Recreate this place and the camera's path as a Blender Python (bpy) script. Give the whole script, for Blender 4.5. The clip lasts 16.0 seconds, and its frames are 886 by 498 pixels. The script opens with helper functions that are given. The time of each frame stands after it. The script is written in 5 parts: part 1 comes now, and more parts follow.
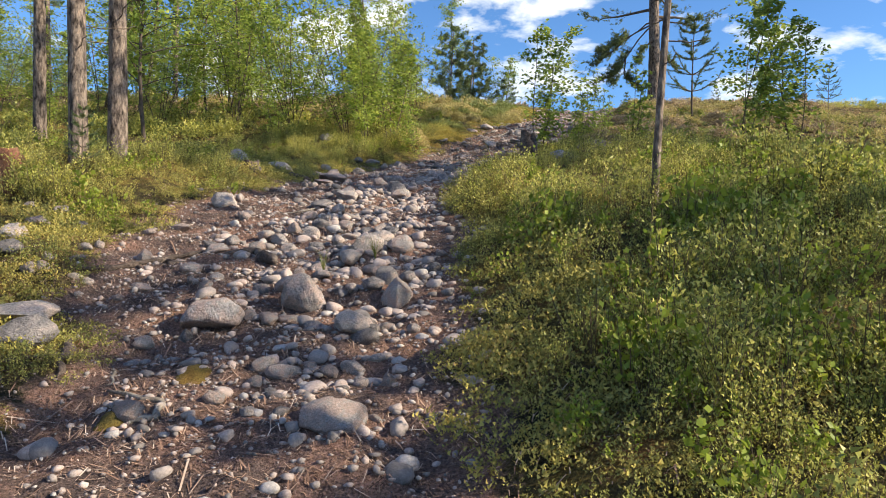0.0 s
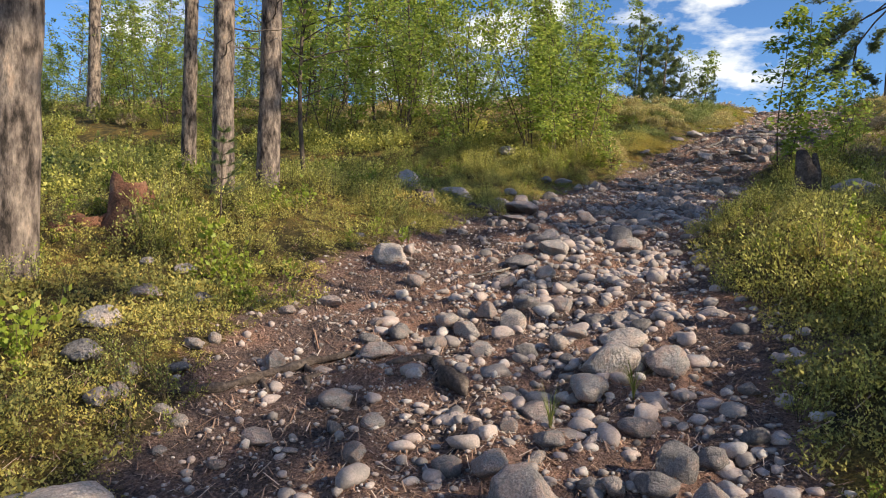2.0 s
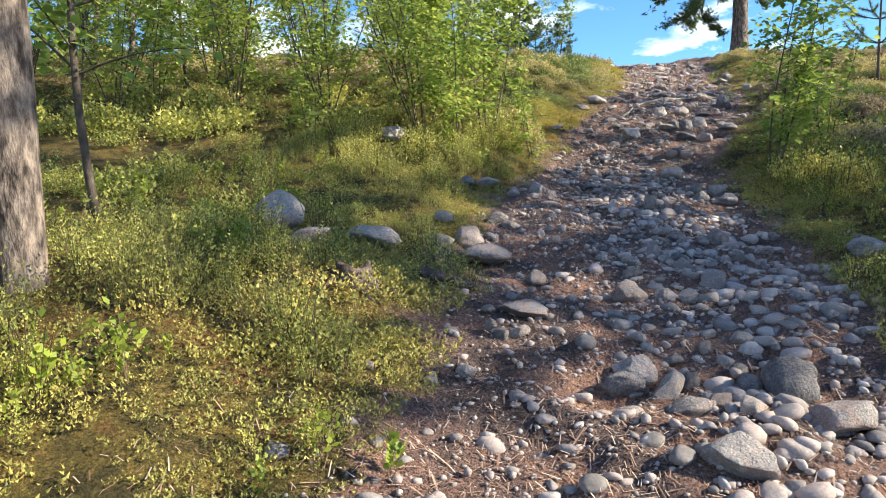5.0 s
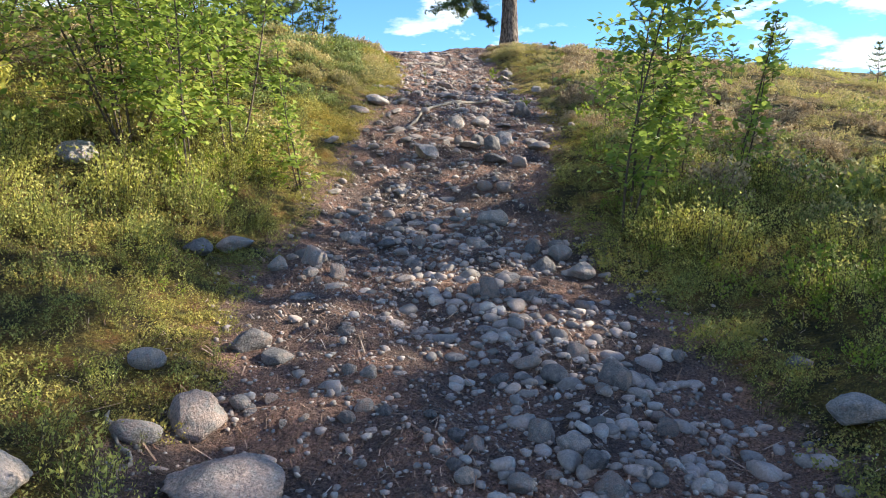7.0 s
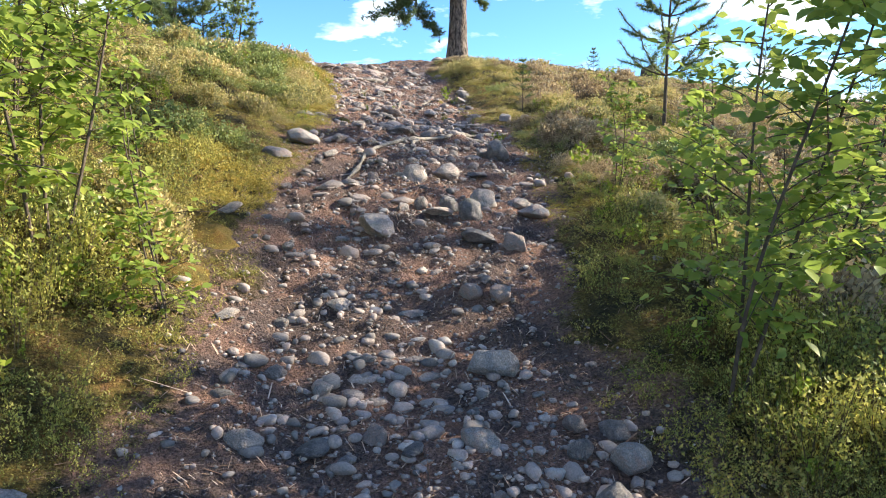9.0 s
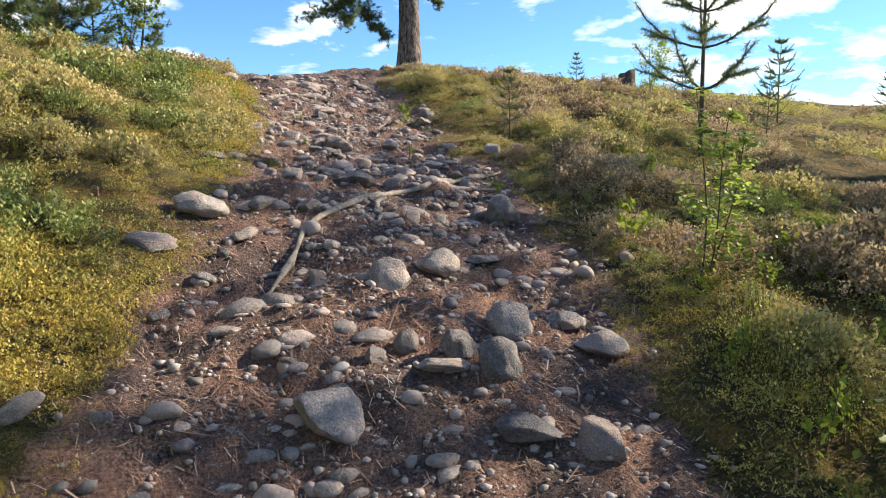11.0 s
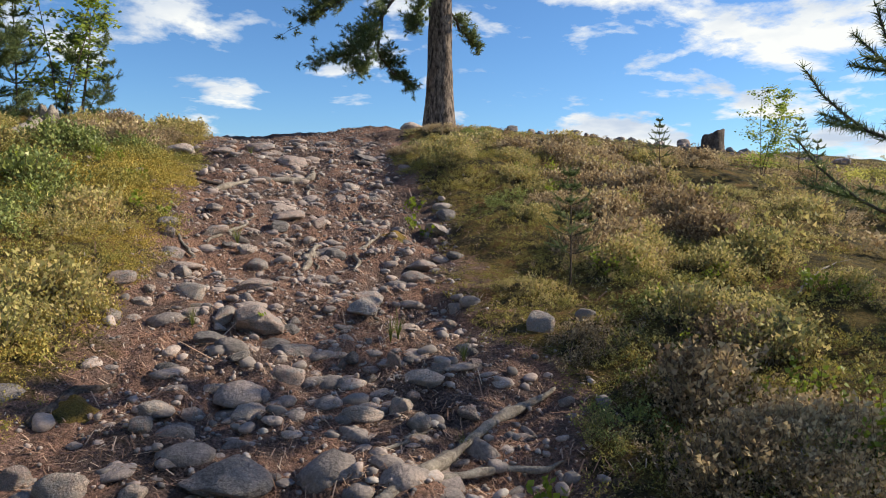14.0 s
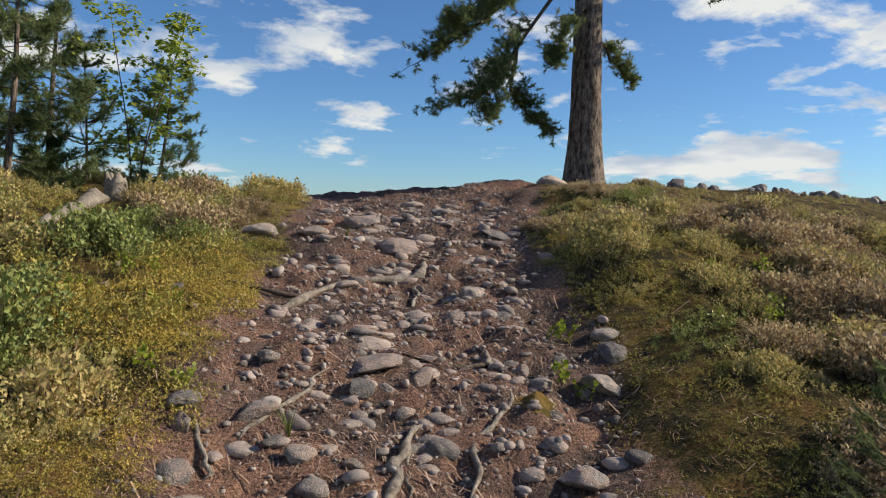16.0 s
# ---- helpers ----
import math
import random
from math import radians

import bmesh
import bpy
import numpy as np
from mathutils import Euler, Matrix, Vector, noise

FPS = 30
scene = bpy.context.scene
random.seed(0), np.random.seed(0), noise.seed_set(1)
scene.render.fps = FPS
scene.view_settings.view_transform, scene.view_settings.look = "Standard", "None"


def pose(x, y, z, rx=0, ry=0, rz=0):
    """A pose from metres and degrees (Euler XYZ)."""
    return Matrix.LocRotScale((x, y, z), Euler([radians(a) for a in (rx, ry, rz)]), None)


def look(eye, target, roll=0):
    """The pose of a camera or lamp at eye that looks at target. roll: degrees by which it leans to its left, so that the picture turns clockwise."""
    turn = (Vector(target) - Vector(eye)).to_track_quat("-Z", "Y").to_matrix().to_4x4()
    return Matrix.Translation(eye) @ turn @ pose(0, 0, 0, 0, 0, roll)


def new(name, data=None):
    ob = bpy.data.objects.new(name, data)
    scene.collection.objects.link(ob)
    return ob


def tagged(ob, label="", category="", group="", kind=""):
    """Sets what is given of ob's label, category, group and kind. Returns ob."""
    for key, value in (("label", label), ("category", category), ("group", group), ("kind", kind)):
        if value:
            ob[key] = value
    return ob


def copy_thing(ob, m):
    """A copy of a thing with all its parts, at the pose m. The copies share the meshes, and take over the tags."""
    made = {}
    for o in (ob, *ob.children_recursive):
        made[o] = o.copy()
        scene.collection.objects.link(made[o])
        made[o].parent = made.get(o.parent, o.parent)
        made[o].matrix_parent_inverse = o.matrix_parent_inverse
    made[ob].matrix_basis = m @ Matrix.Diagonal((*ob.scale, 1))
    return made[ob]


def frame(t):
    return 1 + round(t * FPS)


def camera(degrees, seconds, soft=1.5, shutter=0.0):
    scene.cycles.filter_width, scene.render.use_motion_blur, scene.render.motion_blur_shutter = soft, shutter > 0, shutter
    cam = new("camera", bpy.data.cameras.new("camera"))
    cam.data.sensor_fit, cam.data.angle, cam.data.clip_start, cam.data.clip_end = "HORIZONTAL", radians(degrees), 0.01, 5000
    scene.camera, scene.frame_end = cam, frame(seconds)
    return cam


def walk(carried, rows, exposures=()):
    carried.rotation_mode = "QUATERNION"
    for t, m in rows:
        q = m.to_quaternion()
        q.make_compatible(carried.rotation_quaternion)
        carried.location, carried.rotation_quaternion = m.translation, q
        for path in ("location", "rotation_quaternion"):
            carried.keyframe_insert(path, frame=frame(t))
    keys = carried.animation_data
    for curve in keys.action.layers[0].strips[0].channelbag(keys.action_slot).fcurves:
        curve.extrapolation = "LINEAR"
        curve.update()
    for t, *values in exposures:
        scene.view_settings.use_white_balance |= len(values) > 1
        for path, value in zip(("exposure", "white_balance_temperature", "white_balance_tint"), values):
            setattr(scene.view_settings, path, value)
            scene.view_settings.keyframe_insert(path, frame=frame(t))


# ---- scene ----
cam = camera(64.3, 16.0, soft=1.0)
PATH = [
    (0, (0.000, -0.000, 1.500), (0.001, 2.000, 1.460), 0.6),
    (0.5, (-0.048, 0.512, 1.620), (-0.186, 2.506, 1.548), 0.1),
    (1, (-0.163, 1.049, 1.747), (-0.415, 3.032, 1.677), 0.3),
    (1.5, (-0.273, 1.508, 1.870), (-0.639, 3.473, 1.822), 1.7),
    (2, (-0.580, 1.870, 1.959), (-1.027, 3.819, 1.908), 1.8),
    (2.5, (-0.877, 2.225, 2.094), (-1.262, 4.184, 1.989), 0.1),
    (3, (-1.087, 2.654, 2.195), (-1.487, 4.609, 2.063), -0.3),
    (3.2, (-1.177, 2.817, 2.225), (-1.586, 4.771, 2.096), -0.3),
    (5.3, (-1.955, 5.057, 2.854), (-1.718, 7.030, 2.629), -0.6),
    (5.5, (-1.955, 5.294, 2.922), (-1.623, 7.252, 2.686), -0.5),
    (6, (-1.904, 5.928, 3.005), (-1.369, 7.839, 2.755), 0.1),
    (6.5, (-1.791, 6.512, 3.145), (-1.102, 8.373, 2.890), 0.6),
    (7, (-1.619, 7.081, 3.263), (-0.863, 8.912, 2.986), 0.6),
    (7.5, (-1.472, 7.632, 3.379), (-0.673, 9.447, 3.115), 0.3),
    (8, (-1.255, 8.166, 3.469), (-0.417, 9.966, 3.226), 0.2),
    (8.5, (-1.087, 8.736, 3.546), (-0.205, 10.514, 3.305), 0.7),
    (9, (-0.895, 9.294, 3.694), (0.036, 11.046, 3.439), 1.3),
    (9.2, (-0.794, 9.517, 3.704), (0.157, 11.257, 3.443), 1.6),
    (11.3, (0.123, 11.753, 4.187), (1.220, 13.408, 3.945), -0.3),
    (11.5, (0.226, 11.939, 4.252), (1.347, 13.578, 4.008), -0.4),
    (12, (0.523, 12.341, 4.349), (1.694, 13.942, 4.096), -0.0),
    (12.5, (0.841, 12.707, 4.441), (2.022, 14.304, 4.206), 0.3),
    (13, (1.141, 13.060, 4.588), (2.275, 14.695, 4.388), 0.5),
    (13.5, (1.436, 13.408, 4.740), (2.490, 15.100, 4.569), 0.6),
    (14, (1.705, 13.829, 4.863), (2.665, 15.576, 4.703), 1.1),
    (14.5, (1.951, 14.257, 4.948), (2.814, 16.055, 4.806), 1.7),
    (15, (2.123, 14.671, 5.153), (2.897, 16.512, 5.035), 1.8),
    (15.5, (2.256, 15.185, 5.311), (2.953, 17.057, 5.204), 1.8),
    (16, (2.420, 15.622, 5.457), (3.056, 17.515, 5.344), 1.6),
]

walk(cam, [(t, look(eye, target, roll)) for t, eye, target, roll in PATH], [(0.0, 1.08, 6350, 7), (3.2, 0.75, 6500, 9), (5.3, 1.52, 5950, 3), (8.4, 1.42, 6050, 3), (9.2, 1.65, 6100, 4), (11.3, 1.18, 6350, 6), (12.5, 0.98, 6400, 6), (14.0, 0.62, 6350, 7), (16.0, 0.34, 6350, 7)])

# ---- light ----
SUN_AZ, SUN_EL = radians(103), radians(30)      # azimuth from +y towards +x
sun_dir = Vector((math.sin(SUN_AZ) * math.cos(SUN_EL), math.cos(SUN_AZ) * math.cos(SUN_EL), math.sin(SUN_EL)))
sun = new("sun", bpy.data.lights.new("sun", "SUN"))
sun.data.energy, sun.data.angle, sun.data.color = 4.5, radians(0.6), (1.0, 0.85, 0.64)
sun.matrix_world = look((20, 6, 20), Vector((20, 6, 20)) - sun_dir)

world = bpy.data.worlds.new("sky")
scene.world = world
world.use_nodes = True
wn, wl = world.node_tree.nodes, world.node_tree.links
wn.clear()


def wnode(kind, **values):
    n = wn.new(kind)
    for k, v in values.items():
        n.inputs[k].default_value = v
    return n


sky = wn.new("ShaderNodeTexSky")
sky.sky_type, sky.sun_disc, sky.sun_elevation, sky.sun_rotation = "NISHITA", False, SUN_EL, SUN_AZ
sky.air_density, sky.dust_density, sky.ozone_density = 0.9, 0.15, 4.0
coord = wn.new("ShaderNodeTexCoord")
sep = wn.new("ShaderNodeSeparateXYZ")
wl.new(coord.outputs["Generated"], sep.inputs[0])
# flatten the view of the sky so that clouds crowd and stretch towards the horizon
lift = wn.new("ShaderNodeMath"); lift.operation = "ADD"; lift.inputs[1].default_value = 0.22
wl.new(sep.outputs["Z"], lift.inputs[0])
flat = wn.new("ShaderNodeVectorMath"); flat.operation = "DIVIDE"
comb = wn.new("ShaderNodeCombineXYZ")
for i in range(3):
    wl.new(lift.outputs[0], comb.inputs[i])
wl.new(coord.outputs["Generated"], flat.inputs[0])
wl.new(comb.outputs[0], flat.inputs[1])
cloud = wnode("ShaderNodeTexNoise", Scale=2.6, Detail=9.0, Roughness=0.58, Distortion=0.15)
wl.new(flat.outputs[0], cloud.inputs["Vector"])


def wmath(op, a, b=None):
    n = wn.new("ShaderNodeMath")
    n.operation = op
    for i, v in enumerate((a, b)):
        if v is None:
            continue
        if isinstance(v, (int, float)):
            n.inputs[i].default_value = v
        else:
            wl.new(v, n.inputs[i])
    return n.outputs[0]


# cloud banks: azimuth and height of the middle, half width and half height in degrees, thickness
azimuth, altitude = wmath("ARCTAN2", sep.outputs["X"], sep.outputs["Y"]), wmath("ARCSINE", sep.outputs["Z"])
cover = cloud.outputs["Fac"]
for az_, el_, wide_, high_, thick_ in ((41, 4.6, 10, 2.4, 0.15), (60, 11, 13, 4.0, 0.07), (63, 4, 12, 2.4, 0.13), (1, 14, 17, 4.2, 0.11), (10, 20, 14, 4.5, 0.07), (-60, 20, 30, 12, 0.05), (120, 25, 50, 16, 0.06), (-150, 30, 60, 20, 0.06)):
    across_ = wmath("POWER", wmath("ABSOLUTE", wmath("DIVIDE", wmath("SUBTRACT", azimuth, radians(az_)), radians(wide_))), 2.0)
    upward_ = wmath("POWER", wmath("ABSOLUTE", wmath("DIVIDE", wmath("SUBTRACT", altitude, radians(el_)), radians(high_))), 2.0)
    cover = wmath("ADD", cover, wmath("MULTIPLY", wmath("EXPONENT", wmath("MULTIPLY", wmath("ADD", across_, upward_), -1.0)), thick_))
ramp = wn.new("ShaderNodeValToRGB")
ramp.color_ramp.elements[0].position, ramp.color_ramp.elements[1].position = 0.555, 0.65
wl.new(cover, ramp.inputs["Fac"])
shade_noise = wnode("ShaderNodeTexNoise", Scale=2.4, Detail=5.0, Roughness=0.5)
wl.new(flat.outputs[0], shade_noise.inputs["Vector"])
cloud_col = wn.new("ShaderNodeValToRGB")
cloud_col.color_ramp.elements[0].position, cloud_col.color_ramp.elements[1].position = 0.36, 0.55
cloud_col.color_ramp.elements[0].color = (4.2, 4.7, 5.6, 1)
cloud_col.color_ramp.elements[1].color = (7.0, 6.9, 6.7, 1)
wl.new(shade_noise.outputs["Fac"], cloud_col.inputs["Fac"])
mixc = wn.new("ShaderNodeMix"); mixc.data_type = "RGBA"
wl.new(ramp.outputs["Color"], mixc.inputs[0])
tint = wn.new("ShaderNodeMix"); tint.data_type, tint.blend_type = "RGBA", "MULTIPLY"
tint.inputs[0].default_value, tint.inputs[7].default_value = 1.0, (0.66, 0.83, 1.0, 1)
wl.new(sky.outputs[0], tint.inputs[6])
wl.new(tint.outputs[2], mixc.inputs[6])
wl.new(cloud_col.outputs[0], mixc.inputs[7])
back = wnode("ShaderNodeBackground", Strength=0.094)
wl.new(mixc.outputs[2], back.inputs["Color"])
wout = wn.new("ShaderNodeOutputWorld")
wl.new(back.outputs[0], wout.inputs["Surface"])


# ---- materials ----
def material(name, colors, scale=4.0, rough=0.85, bump=0.3, bump_scale=40.0, translucent=0.0, vary=0.0, island=False, fine=None, spec=0.3, coord_kind="Object", stretch=None):
    """A noise-coloured surface. colors: stops (position, rgb). vary: brightness spread between pieces."""
    m = bpy.data.materials.new(name)
    m.use_nodes = True
    nt = m.node_tree
    n, l = nt.nodes, nt.links
    bsdf = n["Principled BSDF"]
    tc = n.new("ShaderNodeTexCoord")
    where = tc.outputs[coord_kind]
    if stretch:
        mp = n.new("ShaderNodeMapping")
        mp.inputs["Scale"].default_value = stretch
        l.new(where, mp.inputs["Vector"])
        where = mp.outputs["Vector"]
    no = n.new("ShaderNodeTexNoise")
    no.inputs["Scale"].default_value, no.inputs["Detail"].default_value, no.inputs["Roughness"].default_value = scale, 6.0, 0.62
    l.new(where, no.inputs["Vector"])
    cr = n.new("ShaderNodeValToRGB")
    el = cr.color_ramp.elements
    while len(el) < len(colors):
        el.new(0.5)
    for e, (p, c) in zip(el, colors):
        e.position, e.color = p, (*c, 1)
    fac = no.outputs["Fac"]
    if vary:
        if island:
            src_ = n.new("ShaderNodeNewGeometry").outputs["Random Per Island"]
        else:
            src_ = n.new("ShaderNodeObjectInfo").outputs["Random"]
        mr = n.new("ShaderNodeMapRange")
        mr.inputs["To Min"].default_value, mr.inputs["To Max"].default_value = -vary, vary
        l.new(src_, mr.inputs["Value"])
        ad = n.new("ShaderNodeMath"); ad.operation = "ADD"
        l.new(fac, ad.inputs[0]); l.new(mr.outputs[0], ad.inputs[1])
        fac = ad.outputs[0]
    l.new(fac, cr.inputs["Fac"])
    col = cr.outputs["Color"]
    if fine:
        f_scale, f_low, f_high = fine
        fn = n.new("ShaderNodeTexNoise")
        fn.inputs["Scale"].default_value, fn.inputs["Detail"].default_value, fn.inputs["Roughness"].default_value = f_scale, 4.0, 0.7
        l.new(where, fn.inputs["Vector"])
        fr = n.new("ShaderNodeValToRGB")
        fr.color_ramp.elements[0].position, fr.color_ramp.elements[1].position = 0.35, 0.65
        fr.color_ramp.elements[0].color, fr.color_ramp.elements[1].color = (*[f_low] * 3, 1), (*[f_high] * 3, 1)
        l.new(fn.outputs["Fac"], fr.inputs["Fac"])
        mu = n.new("ShaderNodeMix"); mu.data_type, mu.blend_type = "RGBA", "MULTIPLY"
        mu.inputs[0].default_value = 1.0
        l.new(col, mu.inputs[6]); l.new(fr.outputs[0], mu.inputs[7])
        col = mu.outputs[2]
    l.new(col, bsdf.inputs["Base Color"])
    bsdf.inputs["Roughness"].default_value = rough
    bsdf.inputs["Specular IOR Level"].default_value = spec
    if bump:
        bn = n.new("ShaderNodeTexNoise")
        bn.inputs["Scale"].default_value, bn.inputs["Detail"].default_value, bn.inputs["Roughness"].default_value = bump_scale, 5.0, 0.65
        l.new(where, bn.inputs["Vector"])
        bu = n.new("ShaderNodeBump")
        bu.inputs["Strength"].default_value, bu.inputs["Distance"].default_value = bump, 0.02
        l.new(bn.outputs["Fac"], bu.inputs["Height"])
        l.new(bu.outputs[0], bsdf.inputs["Normal"])
    if translucent:
        tr = n.new("ShaderNodeBsdfTranslucent")
        l.new(col, tr.inputs["Color"])
        mx = n.new("ShaderNodeMixShader")
        mx.inputs[0].default_value = translucent
        l.new(bsdf.outputs[0], mx.inputs[1]); l.new(tr.outputs[0], mx.inputs[2])
        l.new(mx.outputs[0], n["Material Output"].inputs["Surface"])
    return m


STONE = material("stone", [(0.12, (0.15, 0.14, 0.145)), (0.34, (0.29, 0.26, 0.25)), (0.5, (0.44, 0.33, 0.29)), (0.64, (0.35, 0.325, 0.315)), (0.85, (0.62, 0.49, 0.42))], 3.6, 0.9, 1.0, 20, vary=0.30, fine=(34, 0.6, 1.2))
PEBBLE = material("pebble", [(0.15, (0.15, 0.135, 0.13)), (0.42, (0.31, 0.265, 0.245)), (0.62, (0.44, 0.345, 0.31)), (0.75, (0.40, 0.37, 0.355)), (0.9, (0.63, 0.53, 0.47))], 8, 0.85, 0.2, 90, vary=0.25, island=True, fine=(120, 0.75, 1.1))
RUBBLE = material("rubble", [(0.15, (0.13, 0.115, 0.11)), (0.42, (0.29, 0.245, 0.23)), (0.65, (0.43, 0.345, 0.31)), (0.9, (0.58, 0.49, 0.43))], 9, 0.9, 0.6, 60, vary=0.22, island=True, fine=(90, 0.65, 1.15))
BARK = material("pine_bark", [(0.36, (0.032, 0.025, 0.021)), (0.47, (0.13, 0.10, 0.085)), (0.58, (0.25, 0.20, 0.165)), (0.72, (0.36, 0.26, 0.195))], 22, 0.95, 1.0, 30, fine=(60, 0.65, 1.2), stretch=(1, 1, 0.38))
TWIG = material("twig_bark", [(0.3, (0.06, 0.045, 0.035)), (0.7, (0.17, 0.13, 0.10))], 14, 0.95, 0.5, 60)
DEADWOOD = material("dead_wood", [(0.3, (0.15, 0.12, 0.10)), (0.5, (0.30, 0.26, 0.22)), (0.7, (0.42, 0.37, 0.32))], 12, 0.9, 0.7, 50, fine=(70, 0.6, 1.1))
NEEDLE = material("pine_needles", [(0.2, (0.065, 0.10, 0.045)), (0.5, (0.16, 0.21, 0.085)), (0.8, (0.28, 0.31, 0.12))], 1.5, 0.5, 0, translucent=0.4, vary=0.2, island=True)
BIRCH_LEAF = material("birch_leaf", [(0.12, (0.14, 0.20, 0.035)), (0.45, (0.31, 0.40, 0.08)), (0.85, (0.54, 0.56, 0.12))], 1.2, 0.45, 0, translucent=0.55, vary=0.25, island=True)
BILBERRY = material("bilberry_leaf", [(0.1, (0.09, 0.115, 0.035)), (0.45, (0.28, 0.30, 0.075)), (0.85, (0.53, 0.50, 0.13))], 0.9, 0.45, 0, translucent=0.4, vary=0.34, island=True)
HEATHER = material("heather", [(0.1, (0.17, 0.18, 0.075)), (0.4, (0.43, 0.39, 0.14)), (0.62, (0.60, 0.50, 0.20)), (0.9, (0.66, 0.49, 0.25))], 1.1, 0.7, 0, translucent=0.35, vary=0.32, island=True)
# paler, yellower bilberry; part of the brightness is sunlight put into the colour
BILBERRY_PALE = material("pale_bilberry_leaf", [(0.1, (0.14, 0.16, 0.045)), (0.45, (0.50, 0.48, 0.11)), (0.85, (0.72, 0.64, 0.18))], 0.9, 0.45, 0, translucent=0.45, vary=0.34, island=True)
HEATHER_BROWN = material("brown_heather", [(0.1, (0.17, 0.115, 0.075)), (0.45, (0.42, 0.31, 0.18)), (0.85, (0.66, 0.53, 0.32))], 1.1, 0.75, 0, translucent=0.3, vary=0.32, island=True)
LINGON = material("lingonberry_leaf", [(0.1, (0.09, 0.13, 0.055)), (0.45, (0.24, 0.29, 0.09)), (0.85, (0.45, 0.46, 0.14))], 1.3, 0.4, 0, translucent=0.25, vary=0.25, island=True)
FRESH = material("fresh_leaf", [(0.2, (0.16, 0.22, 0.03)), (0.6, (0.30, 0.36, 0.045)), (0.9, (0.42, 0.42, 0.07))], 1.5, 0.5, 0, translucent=0.4, vary=0.2, island=True)
TURF_MAT = material("moss_tips", [(0.15, (0.12, 0.125, 0.05)), (0.42, (0.32, 0.30, 0.085)), (0.66, (0.47, 0.39, 0.10)), (0.9, (0.50, 0.31, 0.11))], 1.4, 0.8, 0, translucent=0.2, vary=0.2, island=True)
GOLD = material("golden_moss", [(0.15, (0.22, 0.17, 0.04)), (0.45, (0.46, 0.37, 0.08)), (0.85, (0.62, 0.43, 0.11))], 2.2, 0.85, 0, translucent=0.2, vary=0.25, island=True)
PALE_STEM = material("dry_heather_stem", [(0.3, (0.10, 0.08, 0.06)), (0.7, (0.30, 0.25, 0.19))], 9, 0.9, 0)
STEM = material("shrub_stem", [(0.3, (0.07, 0.06, 0.03)), (0.7, (0.16, 0.11, 0.06))], 6, 0.9, 0)


# ---- helpers for shapes ----
def vnoise(x, y, seed=0):
    """Smooth value noise on arrays, -1 to 1."""
    xi, yi = np.floor(x).astype(np.int64), np.floor(y).astype(np.int64)
    fx, fy = x - xi, y - yi
    fx, fy = fx * fx * (3 - 2 * fx), fy * fy * (3 - 2 * fy)

    def h(a, b):
        v = (a * 374761393 + b * 668265263 + seed * 974711) & 0x7FFFFFFF
        v = ((v ^ (v >> 13)) * 1274126177) & 0x7FFFFFFF
        return ((v ^ (v >> 16)) & 0xFFFF) / 32767.5 - 1
    return (h(xi, yi) * (1 - fx) + h(xi + 1, yi) * fx) * (1 - fy) + (h(xi, yi + 1) * (1 - fx) + h(xi + 1, yi + 1) * fx) * fy


def fbm(x, y, octaves=4, seed=0):
    out, a = 0 * x, 1.0
    for i in range(octaves):
        out = out + a * vnoise(x * 2 ** i + 17.3 * i, y * 2 ** i - 9.1 * i, seed + i)
        a *= 0.5
    return out


def step(v, a, b):
    t = np.clip((v - a) / (b - a), 0, 1)
    return t * t * (3 - 2 * t)


# the trail: y, left edge, right edge, height of its bed
TRAIL = np.array([(-30, -2.4, -0.4, -5.8), (0, -1.75, 0.1, 0.22), (2, -1.65, 0.12, 0.65), (3.4, -1.75, 0.18, 0.98), (4, -2.05, 0.12, 1.16), (5.2, -2.4, 0.05, 1.41), (6.5, -2.25, -0.1, 1.76),
                  (7.6, -1.75, 0.0, 1.97), (8.8, -1.6, 0.6, 2.06), (10, -1.5, 1.0, 2.29), (11, -1.15, 1.12, 2.50), (12, -0.7, 1.4, 2.70), (13, -0.2, 1.9, 2.98), (14, 0.3, 2.45, 3.36), (15, 0.95, 3.0, 3.66),
                  (16, 1.35, 3.45, 3.93), (17.5, 2.0, 4.0, 4.27), (19, 2.4, 4.45, 4.67), (20.5, 2.75, 4.6, 5.01), (22, 3.2, 5.6, 5.29), (23.4, 3.4, 6.3, 5.55), (25, 3.6, 7.0, 5.60), (30, 4, 9, 5.35), (45, 4, 9, 4.6), (120, 4, 9, 2.0), (400, 4, 9, 0.0)])


def trail_edges(y):
    return np.interp(y, TRAIL[:, 0], TRAIL[:, 1]), np.interp(y, TRAIL[:, 0], TRAIL[:, 2])


def off_trail(x, y):
    """Metres outside the trail's ragged edge, negative on it."""
    lo, hi = trail_edges(y)
    wob = 0.22 * vnoise(x * 1.3 + 5, y * 1.3, 3) + 0.12 * vnoise(x * 3.7, y * 3.7, 4)
    return np.maximum(lo - x, x - hi) + wob


